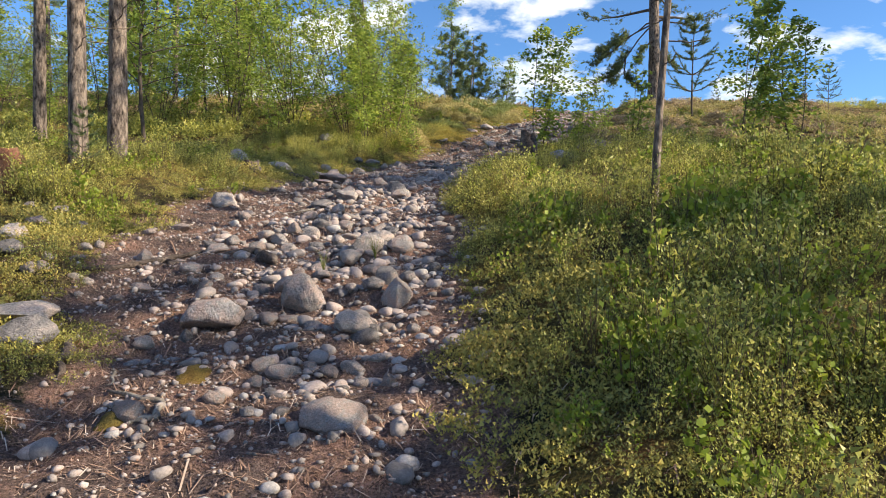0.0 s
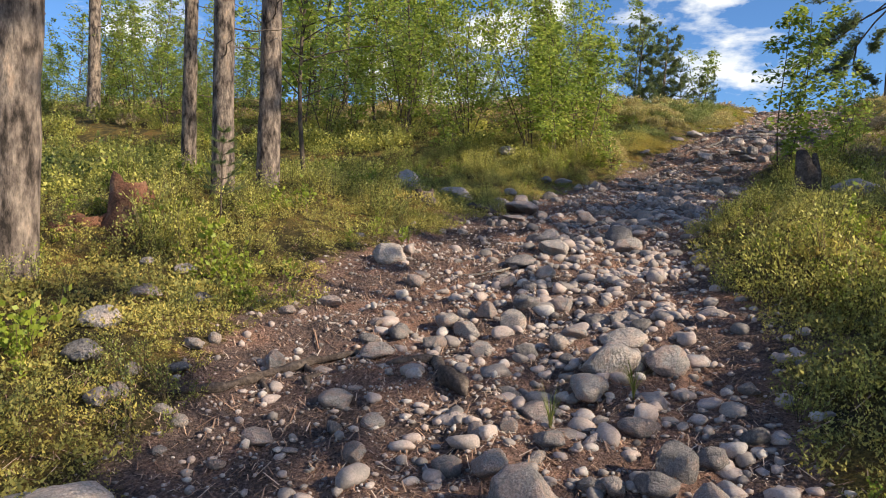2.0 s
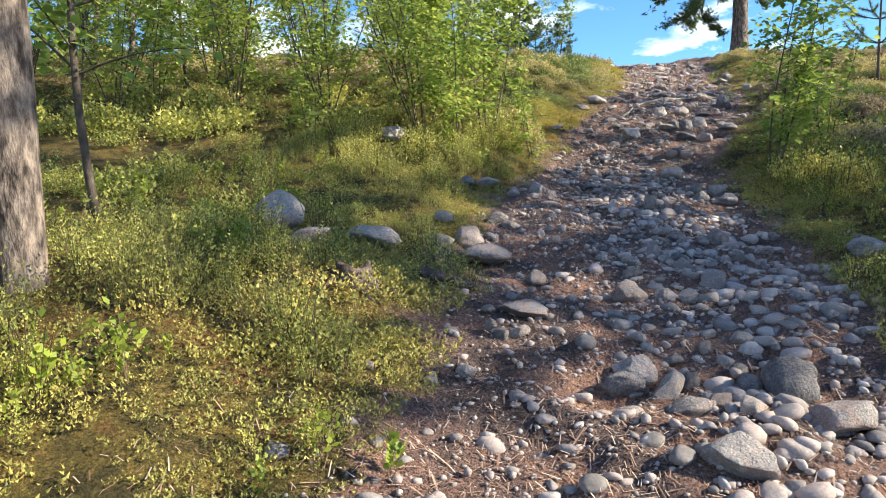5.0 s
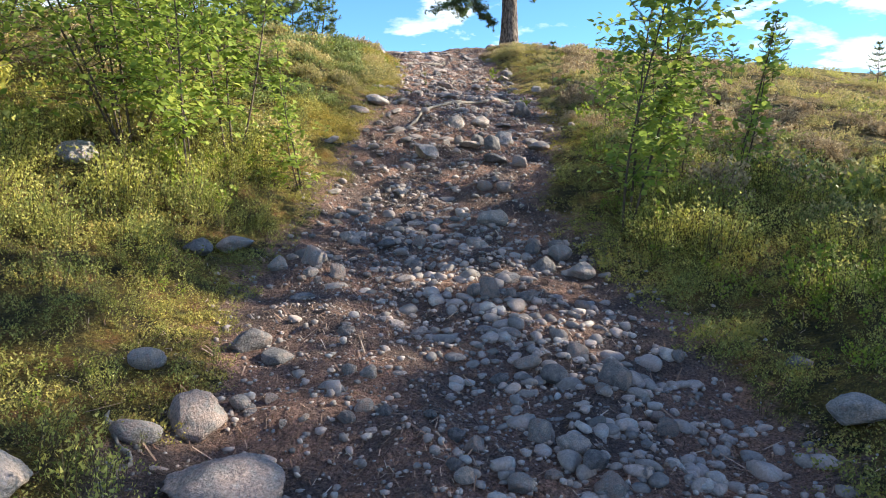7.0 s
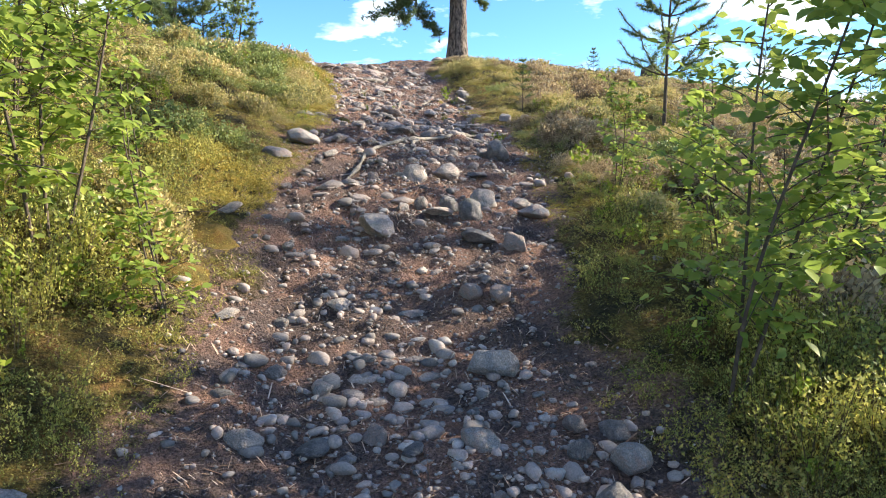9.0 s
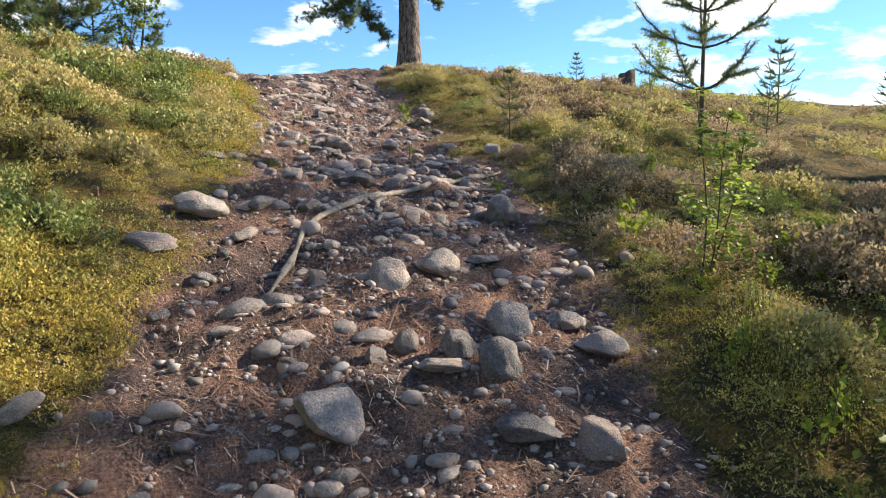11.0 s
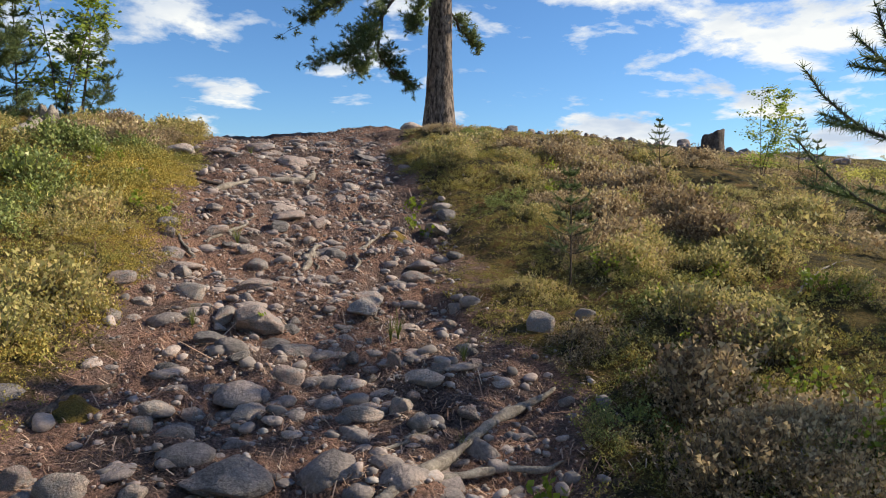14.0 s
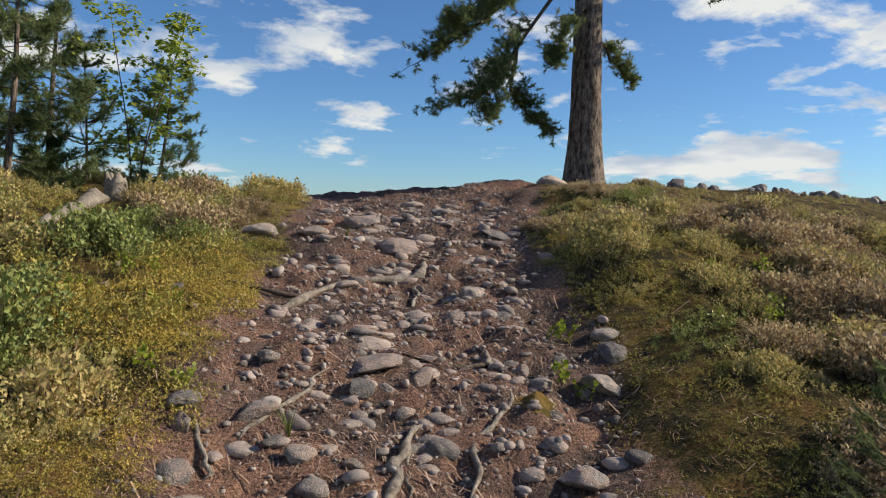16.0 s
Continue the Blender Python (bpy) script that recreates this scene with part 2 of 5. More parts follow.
def height(x, y):
    x, y = np.asarray(x, float), np.asarray(y, float)
    ys = y + np.clip(-x - 6, 0, 30) * 0.12
    base = (np.interp(ys - 0.4, TRAIL[:, 0], TRAIL[:, 3]) + np.interp(ys, TRAIL[:, 0], TRAIL[:, 3]) + np.interp(ys + 0.4, TRAIL[:, 0], TRAIL[:, 3])) / 3
    d = off_trail(x, y)
    lo, hi = trail_edges(y)
    right = step(x - (lo + hi) / 2, -0.3, 0.3)
    bank = step(d, -0.25, 0.9) * (0.13 + 0.09 * right) + step(d, 0.6, 3.0) * 0.12
    crest = 1 - step(y, 22.0, 24.5)
    z = base + bank * (0.25 + 0.75 * crest)
    # a hump beside the start, the bank under the birches, the rise below the old pine
    z = z + 0.22 * np.exp(-((x - 2.2) / 1.1) ** 2 - ((y - 5.6) / 1.5) ** 2)
    z = z + 0.05 * np.exp(-((x + 2.2) / 1.6) ** 2 - ((y - 13.0) / 1.5) ** 2)
    z = z + 0.20 * np.exp(-((x + 3.7) / 1.4) ** 2 - ((y - 7.9) / 1.2) ** 2) + 0.22 * np.exp(-((x - 1.8) / 0.8) ** 2 - ((y - 8.3) / 1.0) ** 2)
    z = z + 0.28 * np.exp(-((x - 7.0) / 1.6) ** 2 - ((y - 23.6) / 1.6) ** 2)
    near = np.exp(-(np.maximum(np.hypot(x - 1, y - 12) - 15, 0) / 30) ** 2)
    rough = 0.085 * fbm(x * 0.55, y * 0.55, 3, 11) + step(d, 0, 0.5) * 0.04 * fbm(x * 2.1, y * 2.1, 2, 23)
    trail_rough = (1 - step(d, -0.3, 0.2)) * (1 + 0.3 * step(y, 13, 15) * (1 - step(y, 21, 22.5))) * (0.042 * fbm(x * 2.6, y * 2.6, 4, 31) + 0.02 * fbm(x * 11, y * 11, 2, 5))
    return z + near * (rough + trail_rough)


def ground(x, y):
    return float(height(np.array([x]), np.array([y]))[0])


def mesh_from(name, verts, faces, smooth=True):
    """A mesh from an (n, 3) array and a list of (m, k) face arrays."""
    me = bpy.data.meshes.new(name)
    verts = np.asarray(verts, np.float32)
    faces = [np.asarray(f, np.int32) for f in faces if len(f)]
    me.vertices.add(len(verts))
    me.vertices.foreach_set("co", verts.ravel())
    loops = np.concatenate([f.ravel() for f in faces])
    sizes = np.concatenate([np.full(len(f), f.shape[1], np.int32) for f in faces])
    me.loops.add(len(loops))
    me.loops.foreach_set("vertex_index", loops)
    me.polygons.add(len(sizes))
    me.polygons.foreach_set("loop_start", np.concatenate([[0], np.cumsum(sizes)[:-1]]).astype(np.int32))
    if smooth:
        me.polygons.foreach_set("use_smooth", np.ones(len(sizes), bool))
    me.update(calc_edges=True)
    return me


def part(name, me, mat_, parent=None, label=""):
    ob = new(name, me)
    me.materials.clear()
    me.materials.append(mat_)
    if parent:
        ob.parent = parent
    if label:
        ob["label"] = label
    return ob


class Soup:
    """Collects pieces of geometry into one mesh."""

    def __init__(self):
        self.v, self.f3, self.f4, self.n = [], [], [], 0

    def add(self, v, f):
        f = np.asarray(f)
        (self.f3 if f.shape[1] == 3 else self.f4).append(f + self.n)
        self.v.append(np.asarray(v, float))
        self.n += len(v)

    def mesh(self, name, smooth=True):
        cat = lambda a, k: np.concatenate(a) if a else np.zeros((0, k), int)
        return mesh_from(name, np.concatenate(self.v), [cat(self.f3, 3), cat(self.f4, 4)], smooth)


def tube(points, radii, sides=8, cap=True, lump=0.0, seed=0):
    """A tapered tube along points; lump roughens it."""
    p = np.asarray(points, float)
    r = np.broadcast_to(np.asarray(radii, float), (len(p),))
    d = np.gradient(p, axis=0)
    d /= np.linalg.norm(d, axis=1, keepdims=True) + 1e-9
    ref = np.array([0.31, 0.95, 0.02]) if abs(d[0, 2]) > 0.6 else np.array([0, 0, 1.0])
    a = np.cross(d, ref); a /= np.linalg.norm(a, axis=1, keepdims=True) + 1e-9
    b = np.cross(d, a)
    th = np.linspace(0, 2 * math.pi, sides, endpoint=False)
    rr = r[:, None] * (1 + lump * vnoise(np.arange(sides)[None] * 0.9 + seed * 7.7, np.arange(len(p))[:, None] * 0.8 + seed, seed))
    v = p[:, None] + rr[..., None] * (np.cos(th)[None, :, None] * a[:, None] + np.sin(th)[None, :, None] * b[:, None])
    i, j = np.meshgrid(np.arange(len(p) - 1), np.arange(sides), indexing="ij")
    k = (j + 1) % sides
    f = np.stack([i * sides + j, i * sides + k, (i + 1) * sides + k, (i + 1) * sides + j], -1).reshape(-1, 4)
    return v.reshape(-1, 3), f


def scatter(soup, tv, tf, pos, scale, yaw, tilt, tdir):
    """Adds many turned copies of one template's geometry to a soup. Arrays of k values."""
    k, n = len(pos), len(tv)
    if not k:
        return
    c, s = np.cos(yaw), np.sin(yaw)
    v = np.empty((k, n, 3))
    v[..., 0] = c[:, None] * tv[:, 0] - s[:, None] * tv[:, 1]
    v[..., 1] = s[:, None] * tv[:, 0] + c[:, None] * tv[:, 1]
    v[..., 2] = tv[:, 2]
    sc = np.asarray(scale, float)
    v *= sc[:, None, None] if sc.ndim == 1 else sc[:, None, :]
    z = v[..., 2]
    v[..., 0] += z * (np.tan(tilt) * np.cos(tdir))[:, None]
    v[..., 1] += z * (np.tan(tilt) * np.sin(tdir))[:, None]
    v += pos[:, None]
    f = np.asarray(tf)[None] + (np.arange(k) * n)[:, None, None]
    soup.add(v.reshape(-1, 3), f.reshape(-1, np.asarray(tf).shape[1]))


def sphere_points(level):
    bm = bmesh.new()
    bmesh.ops.create_icosphere(bm, subdivisions=level, radius=1)
    bm.verts.ensure_lookup_table()
    v = np.array([x.co for x in bm.verts])
    f = np.array([[w.index for w in p.verts] for p in bm.faces])
    bm.free()
    return v, f


def stone_shape(level, seed, angular=0.5):
    """A worn stone about 1 across: a ball cut by random planes, then dented."""
    rng = np.random.RandomState(seed)
    v, f = sphere_points(level)
    for _ in range(int(5 + 7 * angular)):
        nrm = rng.normal(size=3); nrm /= np.linalg.norm(nrm)
        cut = rng.uniform(0.5, 0.86)
        over = np.maximum(v @ nrm - cut, 0)
        v = v - (over * (0.6 + 0.35 * angular))[:, None] * nrm
    for q, a in ((1.3, 0.12), (3.1, 0.075), (6.5, 0.04)):
        v = v * (1 + a * np.array([noise.noise(Vector(p * q) + Vector((seed * 3.7, 0, 0))) for p in v]))[:, None]
    v = v / np.abs(v[:, 0]).max() * np.array([1.0, rng.uniform(0.62, 0.95), rng.uniform(0.5, 0.8)])
    return v * 0.5, f

# ---- ground ----
def spaced(lo, hi, fine, far_lo, far_hi):
    mid = np.arange(lo, hi + fine, fine)
    out, s, v = [], fine, hi
    while v < far_hi:
        s *= 1.14; v += s; out.append(v)
    low, s, v = [], fine, lo
    while v > far_lo:
        s *= 1.14; v -= s; low.append(v)
    return np.array(low[::-1] + list(mid) + out)


gx, gy = spaced(-4.0, 7.0, 0.055, -3000, 3000), spaced(0.6, 24.5, 0.055, -400, 4000)
X, Y = np.meshgrid(gx, gy)
nx, ny = len(gx), len(gy)
i, j = np.meshgrid(np.arange(ny - 1), np.arange(nx - 1), indexing="ij")
quads = np.stack([i * nx + j, i * nx + j + 1, (i + 1) * nx + j + 1, (i + 1) * nx + j], -1).reshape(-1, 4)
ground_mesh = mesh_from("ground", np.stack([X, Y, height(X, Y)], -1).reshape(-1, 3), [quads])
bare = ground_mesh.attributes.new("bare", "FLOAT", "POINT")
bare.data.foreach_set("value", (1 - step(off_trail(X, Y) + 0.15 * fbm(X * 2, Y * 2, 3, 41), -0.15, 0.35)).astype(np.float32).ravel())


def ground_material():
    m = bpy.data.materials.new("forest_floor")
    m.use_nodes = True
    n, l = m.node_tree.nodes, m.node_tree.links
    bsdf = n["Principled BSDF"]
    tc = n.new("ShaderNodeTexCoord")

    def ramp_of(scale, stops, detail=7.0, rough=0.65):
        a = n.new("ShaderNodeTexNoise")
        a.inputs["Scale"].default_value, a.inputs["Detail"].default_value, a.inputs["Roughness"].default_value = scale, detail, rough
        l.new(tc.outputs["Object"], a.inputs["Vector"])
        r = n.new("ShaderNodeValToRGB")
        while len(r.color_ramp.elements) < len(stops):
            r.color_ramp.elements.new(0.5)
        for e, (p, c) in zip(r.color_ramp.elements, stops):
            e.position, e.color = p, (*c, 1)
        l.new(a.outputs["Fac"], r.inputs["Fac"])
        return r.outputs["Color"]

    dirt = ramp_of(2.2, [(0.3, (0.09, 0.068, 0.064)), (0.44, (0.19, 0.135, 0.12)), (0.56, (0.31, 0.185, 0.145)), (0.7, (0.45, 0.26, 0.175))])
    moss = ramp_of(4.5, [(0.3, (0.04, 0.035, 0.02)), (0.44, (0.09, 0.072, 0.03)), (0.54, (0.19, 0.14, 0.04)), (0.65, (0.22, 0.12, 0.045)), (0.8, (0.10, 0.065, 0.045))])
    grit = ramp_of(70.0, [(0.36, (0.42, 0.42, 0.42)), (0.5, (0.95, 0.95, 0.95)), (0.64, (1.55, 1.52, 1.5))], 6.0, 0.8)
    at = n.new("ShaderNodeAttribute"); at.attribute_name = "bare"
    mix = n.new("ShaderNodeMix"); mix.data_type = "RGBA"
    ragged = ramp_of(9.0, [(0.3, (0, 0, 0)), (0.7, (1, 1, 1))], 6.0, 0.75)
    fray = n.new("ShaderNodeMath"); fray.operation = "MULTIPLY_ADD"
    fray.inputs[1].default_value = 2.6
    off_ = n.new("ShaderNodeMath"); off_.operation = "MULTIPLY_ADD"
    off_.inputs[1].default_value, off_.inputs[2].default_value = 2.4, -2.0
    l.new(ragged, off_.inputs[0])
    l.new(at.outputs["Fac"], fray.inputs[0]); l.new(off_.outputs[0], fray.inputs[2])
    fray.use_clamp = True
    l.new(fray.outputs[0], mix.inputs[0]); l.new(moss, mix.inputs[6]); l.new(dirt, mix.inputs[7])
    mul = n.new("ShaderNodeMix"); mul.data_type, mul.blend_type = "RGBA", "MULTIPLY"
    mul.inputs[0].default_value = 1.0
    l.new(mix.outputs[2], mul.inputs[6]); l.new(grit, mul.inputs[7])
    l.new(mul.outputs[2], bsdf.inputs["Base Color"])
    bsdf.inputs["Roughness"].default_value = 0.95
    bsdf.inputs["Specular IOR Level"].default_value = 0.2
    b1 = n.new("ShaderNodeTexNoise")
    b1.inputs["Scale"].default_value, b1.inputs["Detail"].default_value, b1.inputs["Roughness"].default_value = 30.0, 9.0, 0.8
    l.new(tc.outputs["Object"], b1.inputs["Vector"])
    bu = n.new("ShaderNodeBump")
    bu.inputs["Strength"].default_value, bu.inputs["Distance"].default_value = 1.0, 0.06
    l.new(b1.outputs["Fac"], bu.inputs["Height"])
    crumbs = n.new("ShaderNodeTexVoronoi")
    crumbs.inputs["Scale"].default_value = 85.0
    l.new(tc.outputs["Object"], crumbs.inputs["Vector"])
    bu2 = n.new("ShaderNodeBump")
    bu2.invert = True
    bu2.inputs["Strength"].default_value, bu2.inputs["Distance"].default_value = 0.8, 0.012
    l.new(crumbs.outputs["Distance"], bu2.inputs["Height"]); l.new(bu.outputs[0], bu2.inputs["Normal"])
    l.new(bu2.outputs[0], bsdf.inputs["Normal"])
    return m


GROUND = ground_material()
tagged(part("ground", ground_mesh, GROUND), "bare reddish-brown stony trail between mossy forest floor", "ground", kind="structure")

# ---- stones ----
BOULDER_SHAPES = [mesh_from("boulder", *(lambda s: (s[0], [s[1]]))(stone_shape(4, 100 + k, 0.9))) for k in range(8)]
STONE_SHAPES = [mesh_from("stone", *(lambda s: (s[0], [s[1]]))(stone_shape(3, 200 + k, 1.0))) for k in range(12)]
for me in BOULDER_SHAPES + STONE_SHAPES:
    me.materials.append(STONE)


def stone(kind, me, x, y, size, yaw, label, category, group, sink=0.25, stretch=(1, 1, 1), tilt=(0, 0), lift_=0.0):
    """size: its length; sink: the share of its height below ground."""
    ob = new(kind, me)
    s = [size * k for k in stretch]
    h_ = s[2] * 0.6
    ob.matrix_world = Matrix.Translation((x, y, ground(x, y) + h_ * (0.5 - sink) + lift_)) @ Euler((radians(tilt[0]), radians(tilt[1]), radians(yaw))).to_matrix().to_4x4() @ Matrix.Diagonal((*s, 1))
    return tagged(ob, label, category, group)


LONG_ROOT = [(0.92, 14.4), (1.2, 14.8), (1.5, 15.2), (2.02, 15.48), (2.6, 15.76), (3.0, 15.99), (3.35, 16.18), (3.62, 16.28)]
# stones bedded in or lying on the trail, stretch by stretch uphill: x, y, length, height as a share of it
STRETCH_A = [(-0.39, 2.54, 0.22, 0.4), (-0.59, 2.56, 0.07, 0.7), (-0.24, 2.57, 0.05, 0.9), (-0.71, 2.58, 0.07, 0.7), (-1.15, 2.58, 0.13, 0.6), (-0.89, 2.73, 0.09, 0.7), (-0.69, 2.83, 0.05, 0.8), (-0.40, 2.84, 0.05, 0.6), (-0.77, 2.89, 0.08, 0.5), (-0.22, 2.91, 0.06, 0.8), (-0.34, 2.93, 0.09, 0.6), (-0.67, 3.00, 0.15, 0.6), (-0.48, 3.04, 0.09, 1.0), (-0.19, 3.08, 0.06, 0.7), (-0.39, 3.10, 0.11, 1.2), (-0.58, 3.10, 0.07, 0.9), (-0.79, 3.13, 0.10, 0.7), (-0.30, 3.21, 0.09, 0.5), (-1.96, 3.28, 0.30, 0.5), (-0.38, 3.42, 0.14, 0.7), (-1.46, 3.46, 0.11, 0.6), (-1.27, 3.48, 0.06, 0.8), (-0.14, 3.50, 0.07, 0.7), (-0.34, 3.52, 0.08, 0.7)]
STRETCH_B = [(-0.45, 3.56, 0.19, 0.5), (-0.66, 3.58, 0.15, 0.6), (-0.28, 3.59, 0.08, 0.9), (-2.19, 3.66, 0.39, 0.4), (-1.21, 3.72, 0.31, 0.7), (-0.93, 3.75, 0.11, 0.6), (-1.03, 3.76, 0.07, 0.9), (-0.82, 3.79, 0.12, 0.5), (-0.78, 3.96, 0.24, 0.8), (-0.26, 3.98, 0.17, 1.1), (-0.40, 4.08, 0.14, 0.5), (-1.88, 4.09, 0.07, 0.7), (-0.52, 4.10, 0.09, 0.8), (-2.13, 4.11, 0.06, 0.7), (-0.59, 4.12, 0.09, 0.7), (-0.92, 4.14, 0.15, 0.7), (-1.40, 4.17, 0.10, 0.9), (-1.08, 4.19, 0.11, 0.9), (-0.34, 4.20, 0.14, 0.9), (-0.78, 4.22, 0.08, 0.6), (-2.47, 4.22, 0.10, 1.0), (-2.44, 4.28, 0.07, 1.2), (-2.16, 4.29, 0.09, 0.6), (-1.05, 4.30, 0.06, 0.9)]
STRETCH_C = [(-0.20, 4.30, 0.12, 1.2), (-1.85, 4.30, 0.16, 0.5), (-2.25, 4.31, 0.08, 0.6), (-0.74, 4.33, 0.13, 0.6), (-1.00, 4.35, 0.08, 0.9), (-1.56, 4.37, 0.07, 0.7), (-0.90, 4.42, 0.07, 0.8), (-0.06, 4.43, 0.09, 0.8), (-1.43, 4.45, 0.11, 0.6), (-2.50, 4.45, 0.06, 0.9), (-2.77, 4.50, 0.21, 0.5), (-0.43, 4.51, 0.15, 0.6), (-1.61, 4.53, 0.15, 0.6), (-0.58, 4.54, 0.07, 0.8), (-0.81, 4.58, 0.17, 0.6), (-2.40, 4.63, 0.14, 0.5), (-0.94, 4.74, 0.10, 0.5), (-0.63, 4.78, 0.17, 0.6), (-2.95, 4.81, 0.20, 0.6), (-2.46, 4.84, 0.11, 0.6), (-0.00, 4.85, 0.09, 0.6), (-2.07, 4.88, 0.09, 0.7), (-2.41, 4.95, 0.08, 1.0), (-0.55, 4.96, 0.25, 0.8)]
STRETCH_D = [(-0.72, 5.03, 0.08, 1.1), (-1.62, 5.05, 0.18, 0.4), (-0.32, 5.06, 0.21, 0.8), (-0.92, 5.16, 0.11, 0.7), (-1.71, 5.21, 0.10, 0.5), (-0.78, 5.22, 0.10, 1.1), (-1.15, 5.23, 0.11, 1.0), (-1.39, 5.28, 0.11, 1.0), (-1.58, 5.31, 0.11, 0.8), (-3.07, 5.32, 0.20, 0.4), (-0.49, 5.34, 0.24, 0.4), (-2.78, 5.40, 0.15, 0.7), (-0.70, 5.40, 0.14, 0.5), (-1.75, 5.42, 0.09, 0.7), (-1.26, 5.44, 0.15, 0.7), (-2.26, 5.44, 0.10, 0.9), (-0.39, 5.47, 0.10, 0.7), (-1.39, 5.52, 0.14, 0.6), (-1.04, 5.54, 0.14, 0.8), (-0.48, 5.57, 0.12, 0.8), (-0.60, 5.60, 0.15, 0.5), (-1.19, 5.63, 0.10, 1.2), (-2.09, 5.64, 0.18, 0.5), (-1.30, 5.65, 0.10, 0.7)]
STRETCH_E = [(-0.83, 5.72, 0.07, 0.7), (-3.11, 5.74, 0.16, 0.5), (-0.99, 5.76, 0.15, 0.6), (-3.39, 5.78, 0.12, 0.6), (-0.80, 5.82, 0.11, 0.9), (-1.72, 6.07, 0.12, 0.8), (-1.03, 6.15, 0.11, 0.6), (-1.17, 6.24, 0.14, 0.8), (-0.93, 6.27, 0.13, 0.7), (-2.00, 6.42, 0.23, 0.6), (-1.14, 6.58, 0.23, 0.4), (-0.91, 6.76, 0.21, 0.7), (-0.44, 7.02, 0.21, 0.8), (-0.74, 7.04, 0.11, 0.8), (-0.91, 7.15, 0.17, 0.5), (-1.12, 7.18, 0.11, 0.5), (-0.77, 7.22, 0.10, 0.6), (-0.48, 7.27, 0.22, 0.9), (-0.62, 7.33, 0.11, 0.7), (-0.92, 7.36, 0.16, 0.9), (-1.85, 7.39, 0.07, 0.6), (-0.82, 7.39, 0.07, 1.2), (-2.10, 7.40, 0.06, 0.6), (-1.10, 7.41, 0.18, 0.7)]
STRETCH_F = [(-0.60, 7.43, 0.08, 0.7), (-1.71, 7.48, 0.10, 0.7), (-1.03, 7.49, 0.19, 0.7), (-0.82, 7.58, 0.10, 0.6), (-0.67, 7.62, 0.08, 0.9), (-0.50, 7.65, 0.10, 0.6), (-1.53, 7.79, 0.07, 0.8), (-1.44, 7.81, 0.09, 0.8), (-1.74, 7.84, 0.06, 1.0), (-1.56, 7.90, 0.06, 0.8), (-0.97, 7.95, 0.06, 0.7), (-1.36, 8.11, 0.24, 0.3), (-1.54, 8.12, 0.08, 0.6), (-0.56, 8.38, 0.13, 0.8), (-0.94, 8.39, 0.08, 0.6), (-0.43, 8.40, 0.13, 0.9), (-0.75, 8.42, 0.18, 0.6), (-1.39, 8.44, 0.07, 0.7), (-0.24, 8.54, 0.14, 0.8), (-0.63, 8.73, 0.12, 1.1), (-1.19, 8.79, 0.13, 1.2), (-0.28, 8.86, 0.11, 0.5), (0.92, 8.89, 0.26, 0.6), (-0.12, 8.90, 0.07, 1.1)]
STRETCH_G = [(-0.55, 8.97, 0.10, 0.8), (-0.43, 8.98, 0.07, 0.7), (-0.25, 9.00, 0.12, 0.9), (-0.72, 9.05, 0.08, 0.8), (-0.73, 9.11, 0.06, 1.1), (-0.26, 9.14, 0.13, 0.6), (0.21, 9.19, 0.09, 0.9), (-2.58, 9.19, 0.31, 0.5), (-0.60, 9.23, 0.08, 0.8), (-0.32, 9.25, 0.11, 0.8), (-1.48, 9.27, 0.39, 0.4), (0.27, 9.31, 0.08, 0.9), (-2.15, 9.31, 0.34, 0.5), (-0.65, 9.31, 0.08, 0.9), (1.19, 9.43, 0.12, 0.7), (-0.69, 9.44, 0.05, 0.8), (0.09, 9.45, 0.07, 0.7), (-0.99, 9.54, 0.07, 0.9), (-1.22, 9.56, 0.04, 0.9), (-1.14, 9.56, 0.04, 1.2), (-0.83, 9.56, 0.07, 0.9), (0.24, 9.57, 0.16, 0.6), (-0.90, 9.59, 0.08, 0.9), (-1.70, 9.60, 0.17, 0.6)]
STRETCH_H = [(0.00, 9.67, 0.14, 0.7), (-1.51, 9.68, 0.20, 0.8), (-2.91, 9.71, 0.45, 0.7), (-0.26, 9.72, 0.08, 0.7), (0.74, 9.75, 0.08, 0.9), (-1.35, 9.76, 0.08, 0.8), (-1.23, 9.77, 0.06, 0.7), (-0.08, 9.79, 0.13, 0.6), (-0.81, 9.83, 0.08, 0.8), (0.21, 9.84, 0.10, 0.7), (-0.88, 9.89, 0.07, 0.8), (-1.66, 10.02, 0.15, 0.7), (0.01, 10.09, 0.09, 0.7), (-1.14, 10.13, 0.17, 0.5), (-0.05, 10.18, 0.09, 0.8), (-1.25, 10.26, 0.19, 1.0), (-0.79, 10.28, 0.08, 1.2), (0.66, 10.48, 0.10, 0.8), (-0.01, 10.50, 0.07, 0.8), (0.36, 10.58, 0.11, 0.7), (0.26, 10.60, 0.08, 0.8), (0.12, 10.60, 0.12, 0.8), (0.05, 10.64, 0.09, 0.8), (0.38, 10.68, 0.06, 1.0)]
